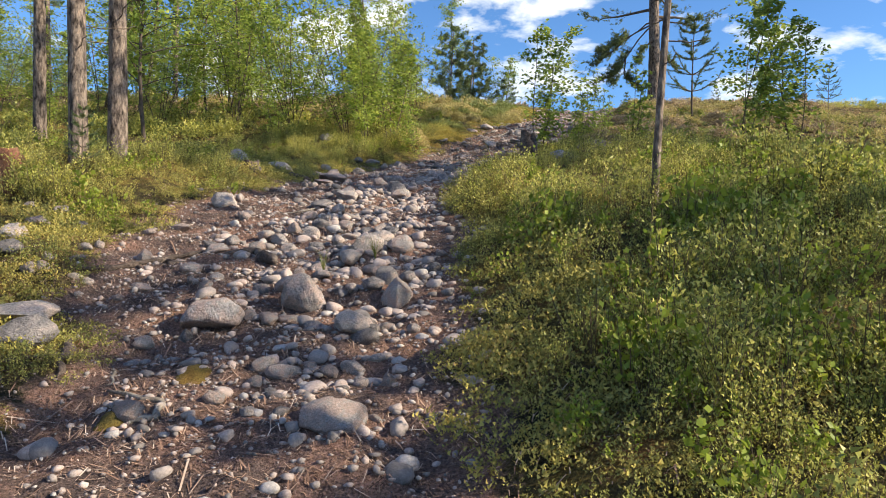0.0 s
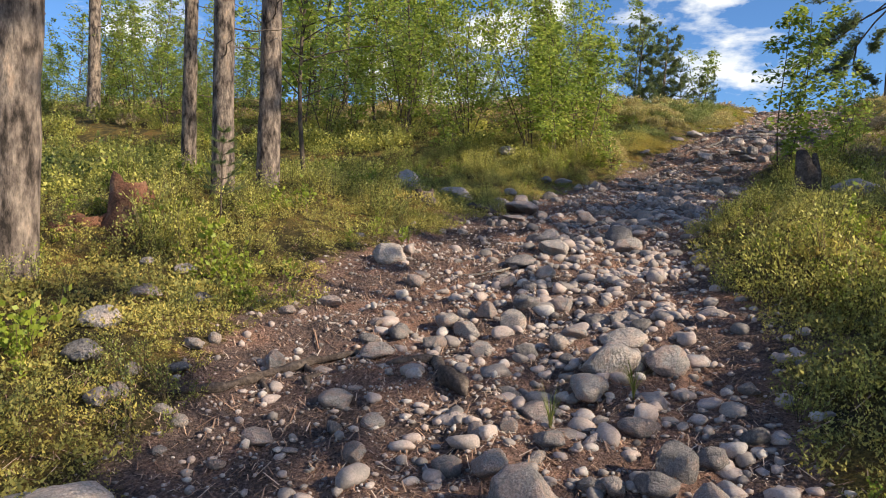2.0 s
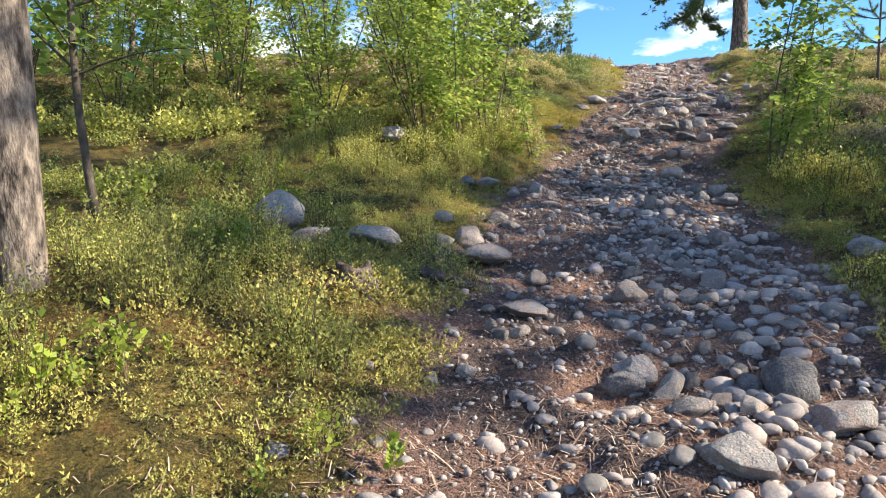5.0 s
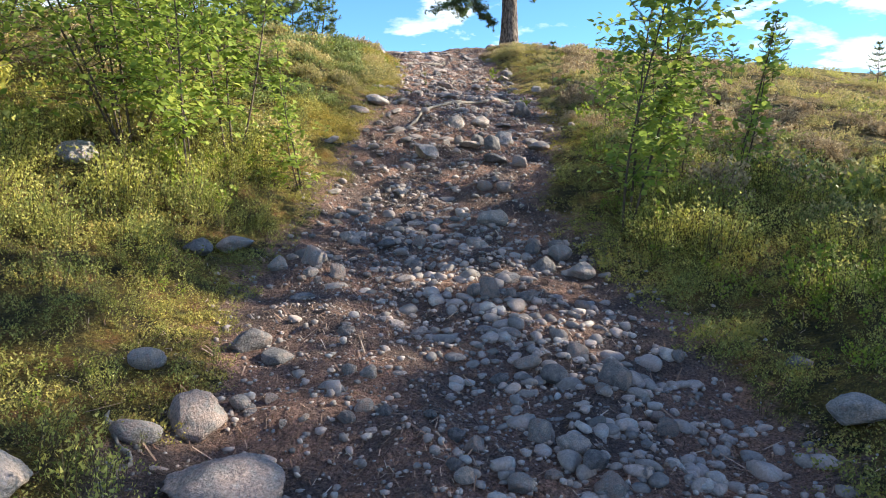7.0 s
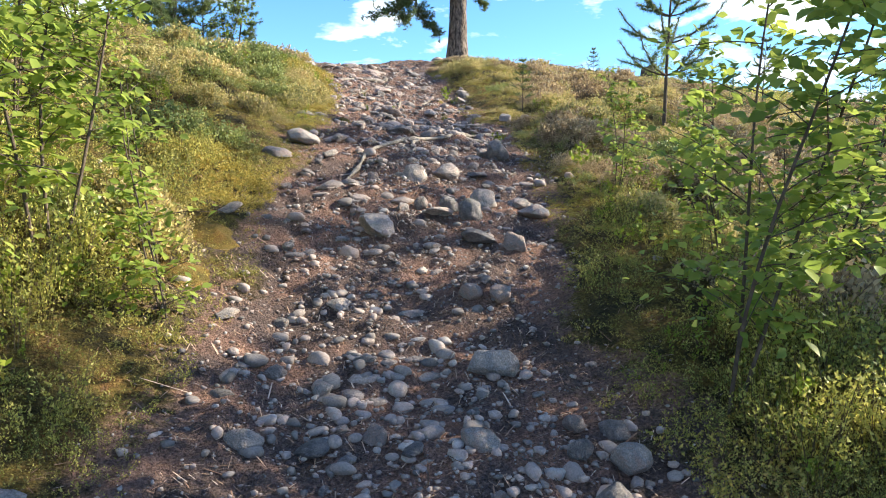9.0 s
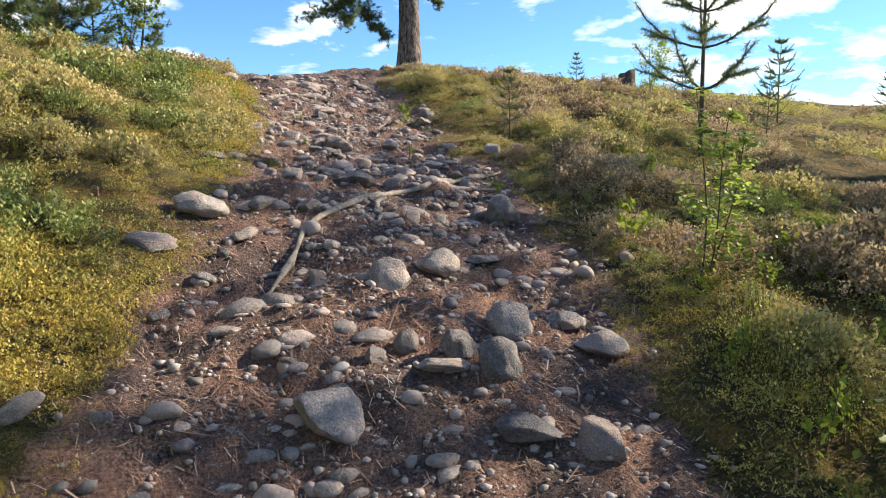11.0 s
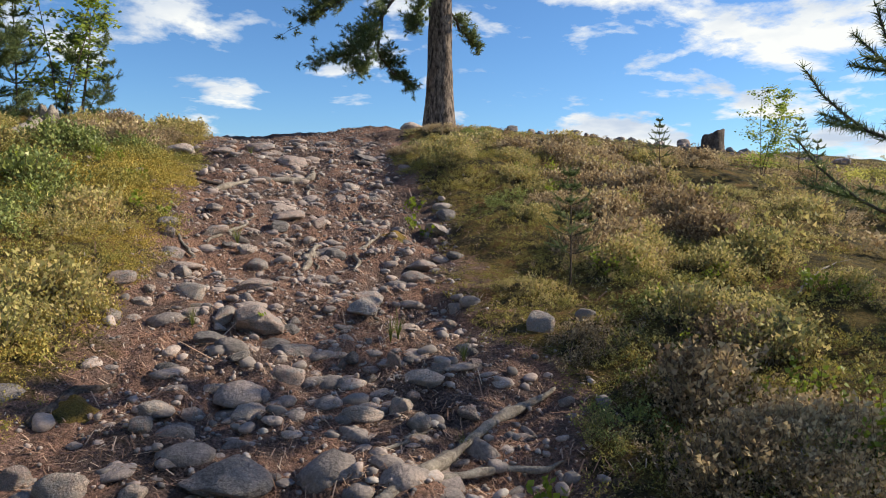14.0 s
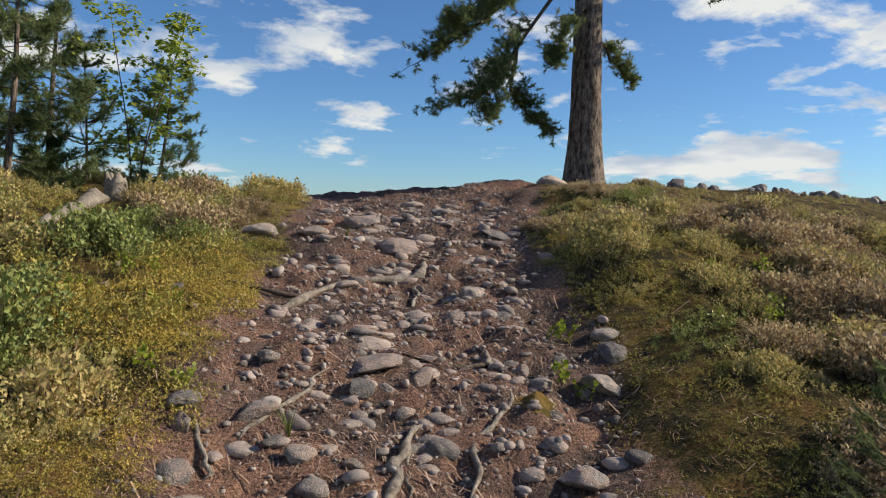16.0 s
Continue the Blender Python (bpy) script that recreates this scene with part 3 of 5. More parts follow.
STRETCH_I = [(-0.05, 10.78, 0.06, 1.0), (0.34, 10.79, 0.14, 0.6), (0.89, 10.87, 0.19, 0.7), (-0.11, 10.89, 0.08, 0.8), (-0.21, 10.92, 0.07, 0.5), (0.18, 10.95, 0.08, 0.8), (-0.77, 11.00, 0.05, 0.8), (-0.40, 11.03, 0.05, 0.9), (0.18, 11.06, 0.05, 0.8), (-0.64, 11.07, 0.10, 0.7), (0.73, 11.07, 0.18, 0.8), (-0.84, 11.09, 0.06, 0.7), (-0.44, 11.11, 0.06, 0.7), (-0.79, 11.11, 0.10, 0.8), (0.37, 11.20, 0.07, 0.7), (-0.61, 11.21, 0.08, 0.6), (-0.72, 11.21, 0.05, 1.0), (0.96, 11.23, 0.16, 0.8), (-0.08, 11.25, 0.10, 0.7), (0.04, 11.27, 0.07, 1.2), (-0.94, 11.29, 0.13, 0.7), (-0.73, 11.30, 0.15, 0.7), (0.81, 11.33, 0.11, 0.9), (-0.32, 11.33, 0.06, 1.2)]
STRETCH_J = [(-0.56, 11.39, 0.10, 0.5), (-0.84, 11.40, 0.08, 0.7), (-1.40, 11.40, 0.18, 0.6), (1.06, 11.42, 0.13, 0.9), (0.94, 11.54, 0.13, 0.5), (0.47, 11.54, 0.17, 0.6), (-1.15, 11.56, 0.24, 0.5), (0.21, 11.58, 0.12, 0.4), (-0.13, 11.71, 0.15, 0.4), (0.12, 11.72, 0.10, 0.6), (-0.37, 11.78, 0.14, 0.6), (0.02, 11.83, 0.08, 0.5), (0.85, 12.06, 0.24, 0.8), (0.02, 12.11, 0.11, 0.6), (0.29, 12.26, 0.10, 0.4), (-0.12, 12.31, 0.10, 0.9), (1.20, 12.54, 0.14, 0.8), (1.05, 12.63, 0.14, 0.7), (0.02, 12.75, 0.08, 0.5), (-0.24, 12.75, 0.12, 0.4), (0.35, 12.79, 0.13, 0.4), (1.64, 13.08, 0.16, 0.5), (1.46, 13.22, 0.23, 0.5), (1.15, 13.28, 0.12, 0.5)]
STRETCH_K = [(0.27, 13.48, 0.09, 0.6), (1.58, 13.55, 0.18, 0.8), (2.11, 13.57, 0.23, 0.5), (0.90, 13.58, 0.25, 0.7), (1.37, 13.64, 0.19, 0.3), (1.52, 13.74, 0.20, 0.7), (1.18, 13.83, 0.09, 0.6), (0.00, 13.85, 0.15, 0.4), (2.19, 13.86, 0.18, 0.4), (1.87, 13.87, 0.21, 0.7), (1.35, 13.87, 0.12, 0.9), (0.89, 13.96, 0.08, 0.5), (2.09, 14.04, 0.11, 0.5), (2.88, 14.13, 0.10, 0.7), (1.50, 14.15, 0.08, 0.5), (3.43, 14.17, 0.14, 0.8), (2.16, 14.31, 0.11, 0.4), (1.51, 14.32, 0.20, 0.8), (1.82, 14.42, 0.24, 0.6), (0.52, 14.45, 0.09, 0.9), (2.20, 14.54, 0.18, 0.3), (1.26, 14.58, 0.09, 0.8), (1.03, 14.72, 0.15, 0.6), (2.49, 14.72, 0.09, 0.9)]
STRETCH_L = [(0.78, 14.72, 0.13, 0.5), (1.43, 14.79, 0.11, 0.6), (1.72, 14.79, 0.11, 0.6), (2.32, 14.80, 0.11, 0.7), (0.91, 14.90, 0.06, 1.0), (0.60, 14.97, 0.23, 0.4), (2.05, 15.05, 0.10, 0.9), (1.07, 15.06, 0.15, 0.5), (2.74, 15.09, 0.20, 0.8), (1.33, 15.09, 0.16, 0.5), (2.26, 15.09, 0.11, 0.8), (1.79, 15.20, 0.09, 0.8), (2.68, 15.22, 0.15, 0.8), (2.77, 15.36, 0.13, 0.7), (1.28, 15.38, 0.19, 0.5), (1.56, 15.42, 0.18, 0.6), (0.94, 15.42, 0.28, 0.4), (2.47, 15.46, 0.08, 0.7), (2.62, 15.47, 0.08, 0.4), (2.40, 15.50, 0.06, 0.6), (2.54, 15.55, 0.09, 0.6), (2.72, 15.56, 0.06, 1.0), (2.54, 15.78, 0.08, 0.9), (2.26, 15.87, 0.12, 0.5)]
STRETCH_M = [(1.62, 15.88, 0.12, 0.5), (1.87, 15.98, 0.10, 0.8), (2.13, 15.99, 0.30, 0.5), (2.94, 16.04, 0.08, 0.6), (1.70, 16.04, 0.14, 0.7), (2.88, 16.14, 0.10, 0.8), (1.58, 16.15, 0.09, 1.0), (3.62, 16.18, 0.07, 1.2), (3.14, 16.19, 0.10, 0.6), (2.88, 16.29, 0.10, 0.5), (2.73, 16.30, 0.17, 0.3), (1.94, 16.33, 0.10, 0.8), (2.99, 16.39, 0.08, 0.9), (2.32, 16.44, 0.17, 0.4), (3.07, 16.47, 0.19, 0.3), (2.13, 16.50, 0.10, 0.7), (3.16, 16.50, 0.08, 0.7), (1.98, 16.51, 0.12, 0.7), (3.36, 16.52, 0.08, 0.9), (2.88, 16.60, 0.06, 0.9), (2.77, 16.62, 0.08, 0.7), (3.01, 16.64, 0.08, 0.8), (1.35, 16.67, 0.22, 0.4), (2.23, 16.69, 0.10, 0.6)]
STRETCH_N = [(3.11, 16.69, 0.07, 0.7), (1.51, 16.69, 0.18, 0.5), (2.53, 16.70, 0.19, 0.7), (2.93, 16.70, 0.09, 0.6), (4.17, 16.72, 0.12, 0.8), (3.47, 16.73, 0.08, 0.9), (3.88, 16.75, 0.18, 0.7), (2.37, 16.81, 0.11, 0.5), (2.88, 16.81, 0.08, 0.9), (2.84, 16.82, 0.05, 0.8), (2.09, 16.83, 0.11, 0.4), (2.84, 16.93, 0.08, 0.6), (2.65, 16.97, 0.23, 0.5), (5.67, 17.03, 0.30, 0.3), (2.31, 17.05, 0.18, 0.4), (2.68, 17.13, 0.11, 0.7), (2.55, 17.19, 0.26, 0.5), (3.60, 17.20, 0.10, 1.2), (3.09, 17.26, 0.20, 0.5), (2.40, 17.27, 0.14, 0.7), (2.75, 17.27, 0.09, 0.6), (3.73, 17.35, 0.09, 0.7), (1.91, 17.36, 0.11, 0.6), (2.29, 17.39, 0.19, 0.5)]
STRETCH_O = [(1.65, 17.50, 0.10, 0.7), (3.65, 17.52, 0.07, 1.2), (2.07, 17.57, 0.11, 0.6), (3.28, 17.60, 0.24, 0.3), (2.31, 17.67, 0.17, 0.7), (2.11, 17.67, 0.07, 1.0), (1.98, 17.73, 0.17, 0.4), (2.65, 17.80, 0.26, 0.5), (3.71, 17.86, 0.21, 0.4), (2.32, 18.04, 0.11, 0.6), (3.90, 18.17, 0.25, 0.5), (4.21, 18.18, 0.17, 0.6), (2.82, 18.24, 0.16, 0.7), (2.30, 18.30, 0.18, 0.8), (2.98, 18.33, 0.09, 0.7), (3.62, 18.37, 0.08, 0.7), (2.78, 18.40, 0.14, 0.6), (3.38, 18.47, 0.18, 0.8), (3.82, 18.48, 0.08, 0.8), (2.68, 18.50, 0.13, 0.4), (4.29, 18.51, 0.08, 0.6), (2.33, 18.57, 0.09, 0.7), (4.29, 18.67, 0.07, 0.8), (2.61, 18.68, 0.23, 0.5)]
STRETCH_P = [(2.35, 18.70, 0.19, 0.5), (3.57, 18.72, 0.07, 0.7), (3.31, 18.74, 0.12, 0.7), (4.40, 18.80, 0.22, 0.6), (4.06, 18.87, 0.09, 0.7), (3.76, 18.87, 0.12, 0.6), (3.11, 18.88, 0.17, 0.4), (3.45, 18.96, 0.16, 0.8), (4.04, 19.05, 0.11, 0.7), (4.61, 19.06, 0.20, 0.5), (2.71, 19.09, 0.13, 0.5), (2.60, 19.10, 0.07, 0.8), (3.23, 19.12, 0.32, 0.3), (4.68, 19.26, 0.23, 0.4), (2.74, 19.34, 0.12, 0.4), (2.54, 19.60, 0.07, 0.9), (3.62, 19.61, 0.10, 0.8), (3.12, 19.65, 0.12, 0.7), (4.18, 19.69, 0.14, 0.6), (2.26, 19.74, 0.12, 0.4), (3.89, 19.74, 0.19, 0.5), (4.16, 20.10, 0.24, 0.5), (4.92, 20.52, 0.19, 0.5), (3.67, 20.60, 0.12, 0.7)]
STRETCH_Q = [(2.25, 20.84, 0.13, 0.6), (3.88, 21.07, 0.40, 0.3), (3.22, 21.43, 0.29, 0.4), (4.88, 21.47, 0.34, 0.5), (2.81, 21.48, 0.35, 0.5), (3.72, 21.76, 0.35, 0.3)]
BESIDE = [(6.45, 23.45, 0.42, 0.6), (1.75, 8.1, 0.55, 0.4), (1.35, 8.0, 0.4, 0.4), (-2.1, 12.75, 0.30, 0.45)]
rng = np.random.RandomState(5)
CLEAR = [(7.0, 23.4, 0.6), (-2.2, 8.05, 0.28), (-4.05, 6.35, 0.25), (0.95, 7.85, 0.2), (1.42, 20.9, 0.3), (1.46, 21.4, 0.3), (1.58, 22.0, 0.3)]      # spots kept free of shrubs
k = 0
for row in (STRETCH_A, STRETCH_B, STRETCH_C, STRETCH_D, STRETCH_E, STRETCH_F, STRETCH_G, STRETCH_H, STRETCH_I, STRETCH_J, STRETCH_K, STRETCH_L, STRETCH_M, STRETCH_N, STRETCH_O, STRETCH_P, STRETCH_Q, BESIDE):
    for x, y, size, share in row:
        k += 1
        if any(math.hypot(x - (a[0] + (b[0] - a[0]) * u), y - (a[1] + (b[1] - a[1]) * u)) < 0.05 + size * 0.5 for a, b in zip(LONG_ROOT, LONG_ROOT[1:]) for u in (0, 0.25, 0.5, 0.75)):
            continue
        size = size * (1 - 0.1 * float(step(y, 15.5, 17)))
        edge = float(off_trail(np.array([x]), np.array([y]))[0])
        where = "among low shrubs beside the trail" if edge > 0.1 else "bedded in the stony trail"
        high = float(np.clip(share / 0.66, 0.6, 1.15)) * rng.uniform(0.92, 1.08)
        deep = rng.uniform(0.85, 1.25)
        bed = 0.16 if edge > 0.15 and y < 14 else 0.26 + 0.2 * float(step(y, 15.5, 17.5))
        if edge > 0.15 and y < 14:
            CLEAR.append((x, y, size * 0.75))
        if size >= 0.18:
            stone("boulder", BOULDER_SHAPES[k % 8], x, y, size * 1.1, rng.uniform(-30, 30), "weathered granite boulder " + where, "boulder", "boulders", bed, (1, deep, high), (rng.uniform(-12, 12), rng.uniform(-12, 12)))
        else:
            stone("stone", STONE_SHAPES[k % 12], x, y, size * 1.1, rng.uniform(-40, 40), "rounded granite stone " + where, "stone", "stones on the trail", bed, (1, deep, high), (rng.uniform(-15, 15), rng.uniform(-15, 15)))
# the stony rim beyond the old pine
for q in range(80):
    x = 7.6 + q * 0.075 + rng.uniform(-0.08, 0.08)
    y = 23.3 - 0.32 * (x - 7.7) + rng.uniform(-0.35, 0.35)
    stone("stone", STONE_SHAPES[q % 12], x, y, rng.uniform(0.09, 0.24), rng.uniform(0, 360), "lichen-grey stone in a low heap on the hilltop", "stone", "hilltop stones", 0.3, (1, 1, rng.uniform(0.8, 1.2)), (rng.uniform(-15, 15), rng.uniform(-15, 15)))

# loose stones: heaped in the middle of the slope, thinner above
def stone_density(x, y):
    d = off_trail(x, y)
    on = 1 - step(d, -0.25, 0.25)
    heap = np.exp(-((x + 0.55) / 0.75) ** 2 - ((y - 6.2) / 1.4) ** 2) + 0.8 * np.exp(-((x - 0.1) / 0.55) ** 2 - ((y - 9.0) / 1.6) ** 2) + 0.5 * np.exp(-((x + 0.4) / 0.8) ** 2 - ((y - 3.9) / 1.2) ** 2)
    heap = heap + 0.5 * np.exp(-((x - 0.3) / 0.6) ** 2 - ((y - 11.6) / 1.5) ** 2) + 0.07 * step(y, 13, 15) * (1 - step(y, 21, 24))
    return on * (0.014 + heap) + 0.002


def pick(count, lo, hi, seed):
    r = np.random.RandomState(seed)
    x, y = r.uniform(lo[0], hi[0], count * 60), r.uniform(lo[1], hi[1], count * 60)
    keep = r.uniform(0, 1.25, len(x)) < stone_density(x, y)
    return x[keep][:count], y[keep][:count], r


cobbles = Soup()
for k in range(8):
    tv, tf = stone_shape(2, 300 + k, 0.4)
    xs, ys, r = pick(285, (-2.6, 0.8), (5.2, 23), 40 + k)
    n_ = len(xs)
    size = np.clip(r.lognormal(math.log(0.062), 0.38, n_), 0.03, 0.13)
    scatter(cobbles, tv, tf, np.stack([xs, ys, height(xs, ys) + size * 0.06], -1), size[:, None] * r.uniform(0.8, 1.2, (n_, 3)), r.uniform(0, 6.28, n_), r.uniform(-0.3, 0.3, n_), r.uniform(0, 6.28, n_))
tagged(part("cobbles", cobbles.mesh("cobbles"), PEBBLE), "many small rounded cobbles strewn along the trail", "stones", kind="stuff")
rubble = Soup()
for k in range(8):
    tv, tf = stone_shape(2, 350 + k, 1.0)
    r = np.random.RandomState(80 + k)
    xs, ys = r.uniform(-2.2, 5.4, 6000), r.uniform(2.5, 23, 6000)
    keep = (off_trail(xs, ys) < r.uniform(-0.7, 0.1, len(xs))) & (r.uniform(0, 1, len(xs)) < 0.25 + 0.75 * step(ys, 11, 15))
    xs, ys = xs[keep][:230], ys[keep][:230]
    n_ = len(xs)
    size = np.clip(r.lognormal(math.log(0.05), 0.55, n_), 0.025, 0.17) * (1 + 0.35 * step(ys, 13, 16.5))
    scatter(rubble, tv, tf, np.stack([xs, ys, height(xs, ys) - size * 0.1], -1), size[:, None] * np.stack([r.uniform(0.8, 1.4, n_), r.uniform(0.6, 1.2, n_), r.uniform(0.5, 1.0, n_)], -1), r.uniform(0, 6.28, n_), r.uniform(-0.4, 0.4, n_), r.uniform(0, 6.28, n_))
tagged(part("rubble", rubble.mesh("rubble"), RUBBLE), "flat angular rubble half buried in the trail", "stones", kind="stuff")
gravel = Soup()
for k in range(6):
    big = k < 2
    tv, tf = stone_shape(1 if big else 0, 400 + k, 0.5)
    r = np.random.RandomState(60 + k)
    xs, ys = r.uniform(-2.8, 5.6, 40000), r.uniform(0.6, 24, 40000)
    keep = (off_trail(xs, ys) < r.uniform(-0.5, 0.25, len(xs))) & (r.uniform(0, 1, len(xs)) > 0.15 * step(ys, 13, 15))
    xs, ys = xs[keep][:2500 if big else 5600], ys[keep][:2500 if big else 5600]
    n_ = len(xs)
    size = np.clip(r.lognormal(math.log(0.026 if big else 0.015), 0.45, n_), 0.008, 0.05)
    scatter(gravel, tv, tf, np.stack([xs, ys, height(xs, ys) + size * 0.1], -1), size[:, None] * r.uniform(0.7, 1.2, (n_, 3)), r.uniform(0, 6.28, n_), r.uniform(-0.3, 0.3, n_), r.uniform(0, 6.28, n_))
tagged(part("gravel", gravel.mesh("gravel"), PEBBLE), "fine gravel and grit on the trail", "gravel", kind="stuff")


# ---- low shrubs ----
def leaf_quads(base, along, across, length, width):
    """Diamond leaves from arrays of places and directions."""
    b, a, c = base, along * length[:, None], across * width[:, None]
    v = np.stack([b, b + a * 0.5 + c, b + a, b + a * 0.5 - c], 1).reshape(-1, 3)
    return v, np.arange(len(v)).reshape(-1, 4)


def unit(v):
    return v / (np.linalg.norm(v, axis=-1, keepdims=True) + 1e-9)


def sprig(seed, stems, leaves, high, spread, leaf, slim=0.32, simple=False):
    """An upright shoot clump: leaf mesh and stem mesh, 1 unit = 1 m."""
    r = np.random.RandomState(seed)
    lv, ls = Soup(), Soup()
    for s in range(stems):
        a = r.uniform(0, 6.28)
        base = np.array([math.cos(a), math.sin(a), 0]) * spread * r.uniform(0, 0.5)
        tip = base + np.array([math.cos(a) * spread * r.uniform(0.3, 1), math.sin(a) * spread * r.uniform(0.3, 1), high * r.uniform(0.65, 1.1)])
        t = np.sort(r.uniform(0.06, 1.0, leaves) ** 0.6)
        at = base + (tip - base) * t[:, None] + r.normal(0, high * 0.05, (leaves, 3))
        ang = r.uniform(0, 6.28, leaves)
        al = unit(np.stack([np.cos(ang), np.sin(ang), r.uniform(0.3, 1.7, leaves)], -1))
        ac = unit(np.cross(al, unit(r.normal(size=(leaves, 3)))))
        lq = leaf_quads(at, al, ac, leaf * r.uniform(0.7, 1.25, leaves), leaf * slim * r.uniform(0.8, 1.2, leaves))
        if simple:
            q4 = lq[0].reshape(-1, 4, 3)
            low = (q4[:, 2] - q4[:, 0]) * 0.22
            lq = (np.stack([q4[:, 1] - low, q4[:, 2], q4[:, 3] - low], 1).reshape(-1, 3), np.arange(leaves * 3).reshape(-1, 3))
        lv.add(*lq)
        w = np.array([0.0016, 0.0016, 0])
        ls.add(np.array([base - w, base + w, tip + w * 0.4, tip - w * 0.4]), [[0, 1, 2, 3]])
    return (np.concatenate(lv.v), np.concatenate(lv.f3 or lv.f4)), (np.concatenate(ls.v), np.concatenate(ls.f4))


def shrub_field(name, label, mat_, templates, count, area, cover, seed, size=(0.75, 1.25), stemmed=True, many=9, wide=0.13):
    r = np.random.RandomState(seed)
    (x0, y0), (x1, y1) = area
    tries = count
    cx, cy = r.uniform(x0, x1, tries), r.uniform(y0, y1, tries)
    keep = r.uniform(0, 1, tries) < cover(cx, cy)
    cx, cy = cx[keep][:count // many], cy[keep][:count // many]
    ch = np.repeat(r.uniform(0.5, 1.4, len(cx)), many)
    ox, oy = r.normal(0, wide, len(cx) * many), r.normal(0, wide, len(cx) * many)
    ch = ch * np.clip(1.3 - 0.32 * np.hypot(ox, oy) / wide, 0.45, 1.3)
    xs, ys = np.repeat(cx, many) + ox, np.repeat(cy, many) + oy
    ok = off_trail(xs, ys) > -0.02
    for fx, fy, fr in (CLEAR if mat_ is not TURF_MAT else ()):
        ok &= np.hypot(xs - fx, (ys - fy + fr * 0.4) * 0.8) > fr
    xs, ys, ch = xs[ok], ys[ok], ch[ok]
    z = height(xs, ys)
    leaves_, stems_ = Soup(), Soup()
    which = r.randint(0, len(templates), len(xs))
    for k, (lf, st) in enumerate(templates):
        m = which == k
        pos = np.stack([xs[m], ys[m], z[m] - 0.01], -1)
        n_ = len(pos)
        tall = (0.9 + 0.35 * vnoise(xs[m] * 1.1, ys[m] * 1.1, 77)) * (0.68 + 0.32 * step(off_trail(xs[m], ys[m]), 0.0, 0.9)) * (1 - 0.2 * step(ys[m], 7.5, 9.5)) * (1 - 0.22 * step(ys[m], 12.5, 14.5) * step(xs[m] - 0.25 * ys[m], -2.2, -1.4)) * (1 - 0.6 * step(ys[m] + 0.3 * (xs[m] - 7.0), 20.8, 22.4) * step(xs[m], 4.5, 5.5))
        sc = r.uniform(*size, n_) * tall * ch[m]
        yaw, tilt, td = r.uniform(0, 6.28, n_), r.uniform(0, 0.35, n_), r.uniform(0, 6.28, n_)
        scatter(leaves_, *lf, pos, sc, yaw, tilt, td)
        if stemmed:
            scatter(stems_, *st, pos, sc, yaw, tilt, td)
    ob = tagged(part(name, leaves_.mesh(name, False), mat_), label, "shrubs", kind="stuff")
    if stemmed:
        part("stems", stems_.mesh("stems", False), PALE_STEM if mat_ in (HEATHER, HEATHER_BROWN) else STEM, ob)
    return ob


BIL = [sprig(500 + k, 5, 14, 0.25, 0.07, 0.024, 0.24, True) for k in range(6)]
BIL_FAR = [sprig(520 + k, 5, 10, 0.27, 0.15, 0.048, 0.34, True) for k in range(5)]
HEA = [sprig(540 + k, 8, 8, 0.18, 0.10, 0.034, 0.33, True) for k in range(6)]
HEA_FAR = [sprig(560 + k, 6, 10, 0.18, 0.17, 0.046, 0.28, True) for k in range(5)]
SHOOT = [sprig(580 + k, 3, 10, 0.25, 0.06, 0.030, 0.38) for k in range(5)]
TURF = [sprig(590 + k, 7, 5, 0.08, 0.08, 0.026, 0.22, True) for k in range(6)]


def upper(x, y):
    """0 in the bilberry of the lower slope, 1 in the heather of the upper one."""
    return step(y + 0.5 * np.clip(x, -4, 6) + 1.2 * vnoise(x * 0.6, y * 0.6, 91), 11.0, 16.0)


def outside(x, y):
    return step(off_trail(x, y) + 0.15 * vnoise(x * 2.3, y * 2.3, 8), 0.02, 0.45)


def close(x, y):
    return np.exp(-(np.maximum(np.maximum(off_trail(x, y), 0) - 2.0, 0) / 1.0) ** 2)


def patchy(x, y):
    glade = 1.1 * np.exp(-((x + 3.0) / 1.6) ** 2 - ((y - 5.0) / 1.4) ** 2) + 0.7 * np.exp(-((x - 2.9) / 0.8) ** 2 - ((y - 14.2) / 1.0) ** 2)
    return (0.4 + 0.6 * step(fbm(x * 1.0, y * 1.0, 3, 66), -0.4, 0.4)) * (1 - 0.85 * np.clip(glade, 0, 1))


shrub_field("bilberry_shrubs", "knee-low green bilberry shrubs along the trail", BILBERRY, BIL, 6000, ((-6.0, 0.9), (6.5, 16.5)), lambda x, y: outside(x, y) * close(x, y) * (1 - upper(x, y)) * patchy(x, y), 1, many=17, wide=0.15)
# extra pale leaves on the right-hand hump stand in for sun falling there
shrub_field("bilberry_shrubs", "yellowish bilberry shrubs along the trail, sunlight put into the leaf colour", BILBERRY_PALE, BIL, 6500, ((-6.0, 0.9), (6.5, 16.5)), lambda x, y: outside(x, y) * close(x, y) * (1 - upper(x, y)) * (patchy(x, y) + np.exp(-((x - 1.3) / 1.3) ** 2 - ((y - 6.2) / 1.5) ** 2)), 11, many=17, wide=0.15)
shrub_field("bilberry_thicket", "green bilberry cover under the trees", BILBERRY, BIL_FAR, 7000, ((-17, 2), (14, 26)), lambda x, y: outside(x, y) * (1 - close(x, y)) * (1 - 0.85 * upper(x, y)) * patchy(x, y), 2, wide=0.2, many=14, stemmed=False)
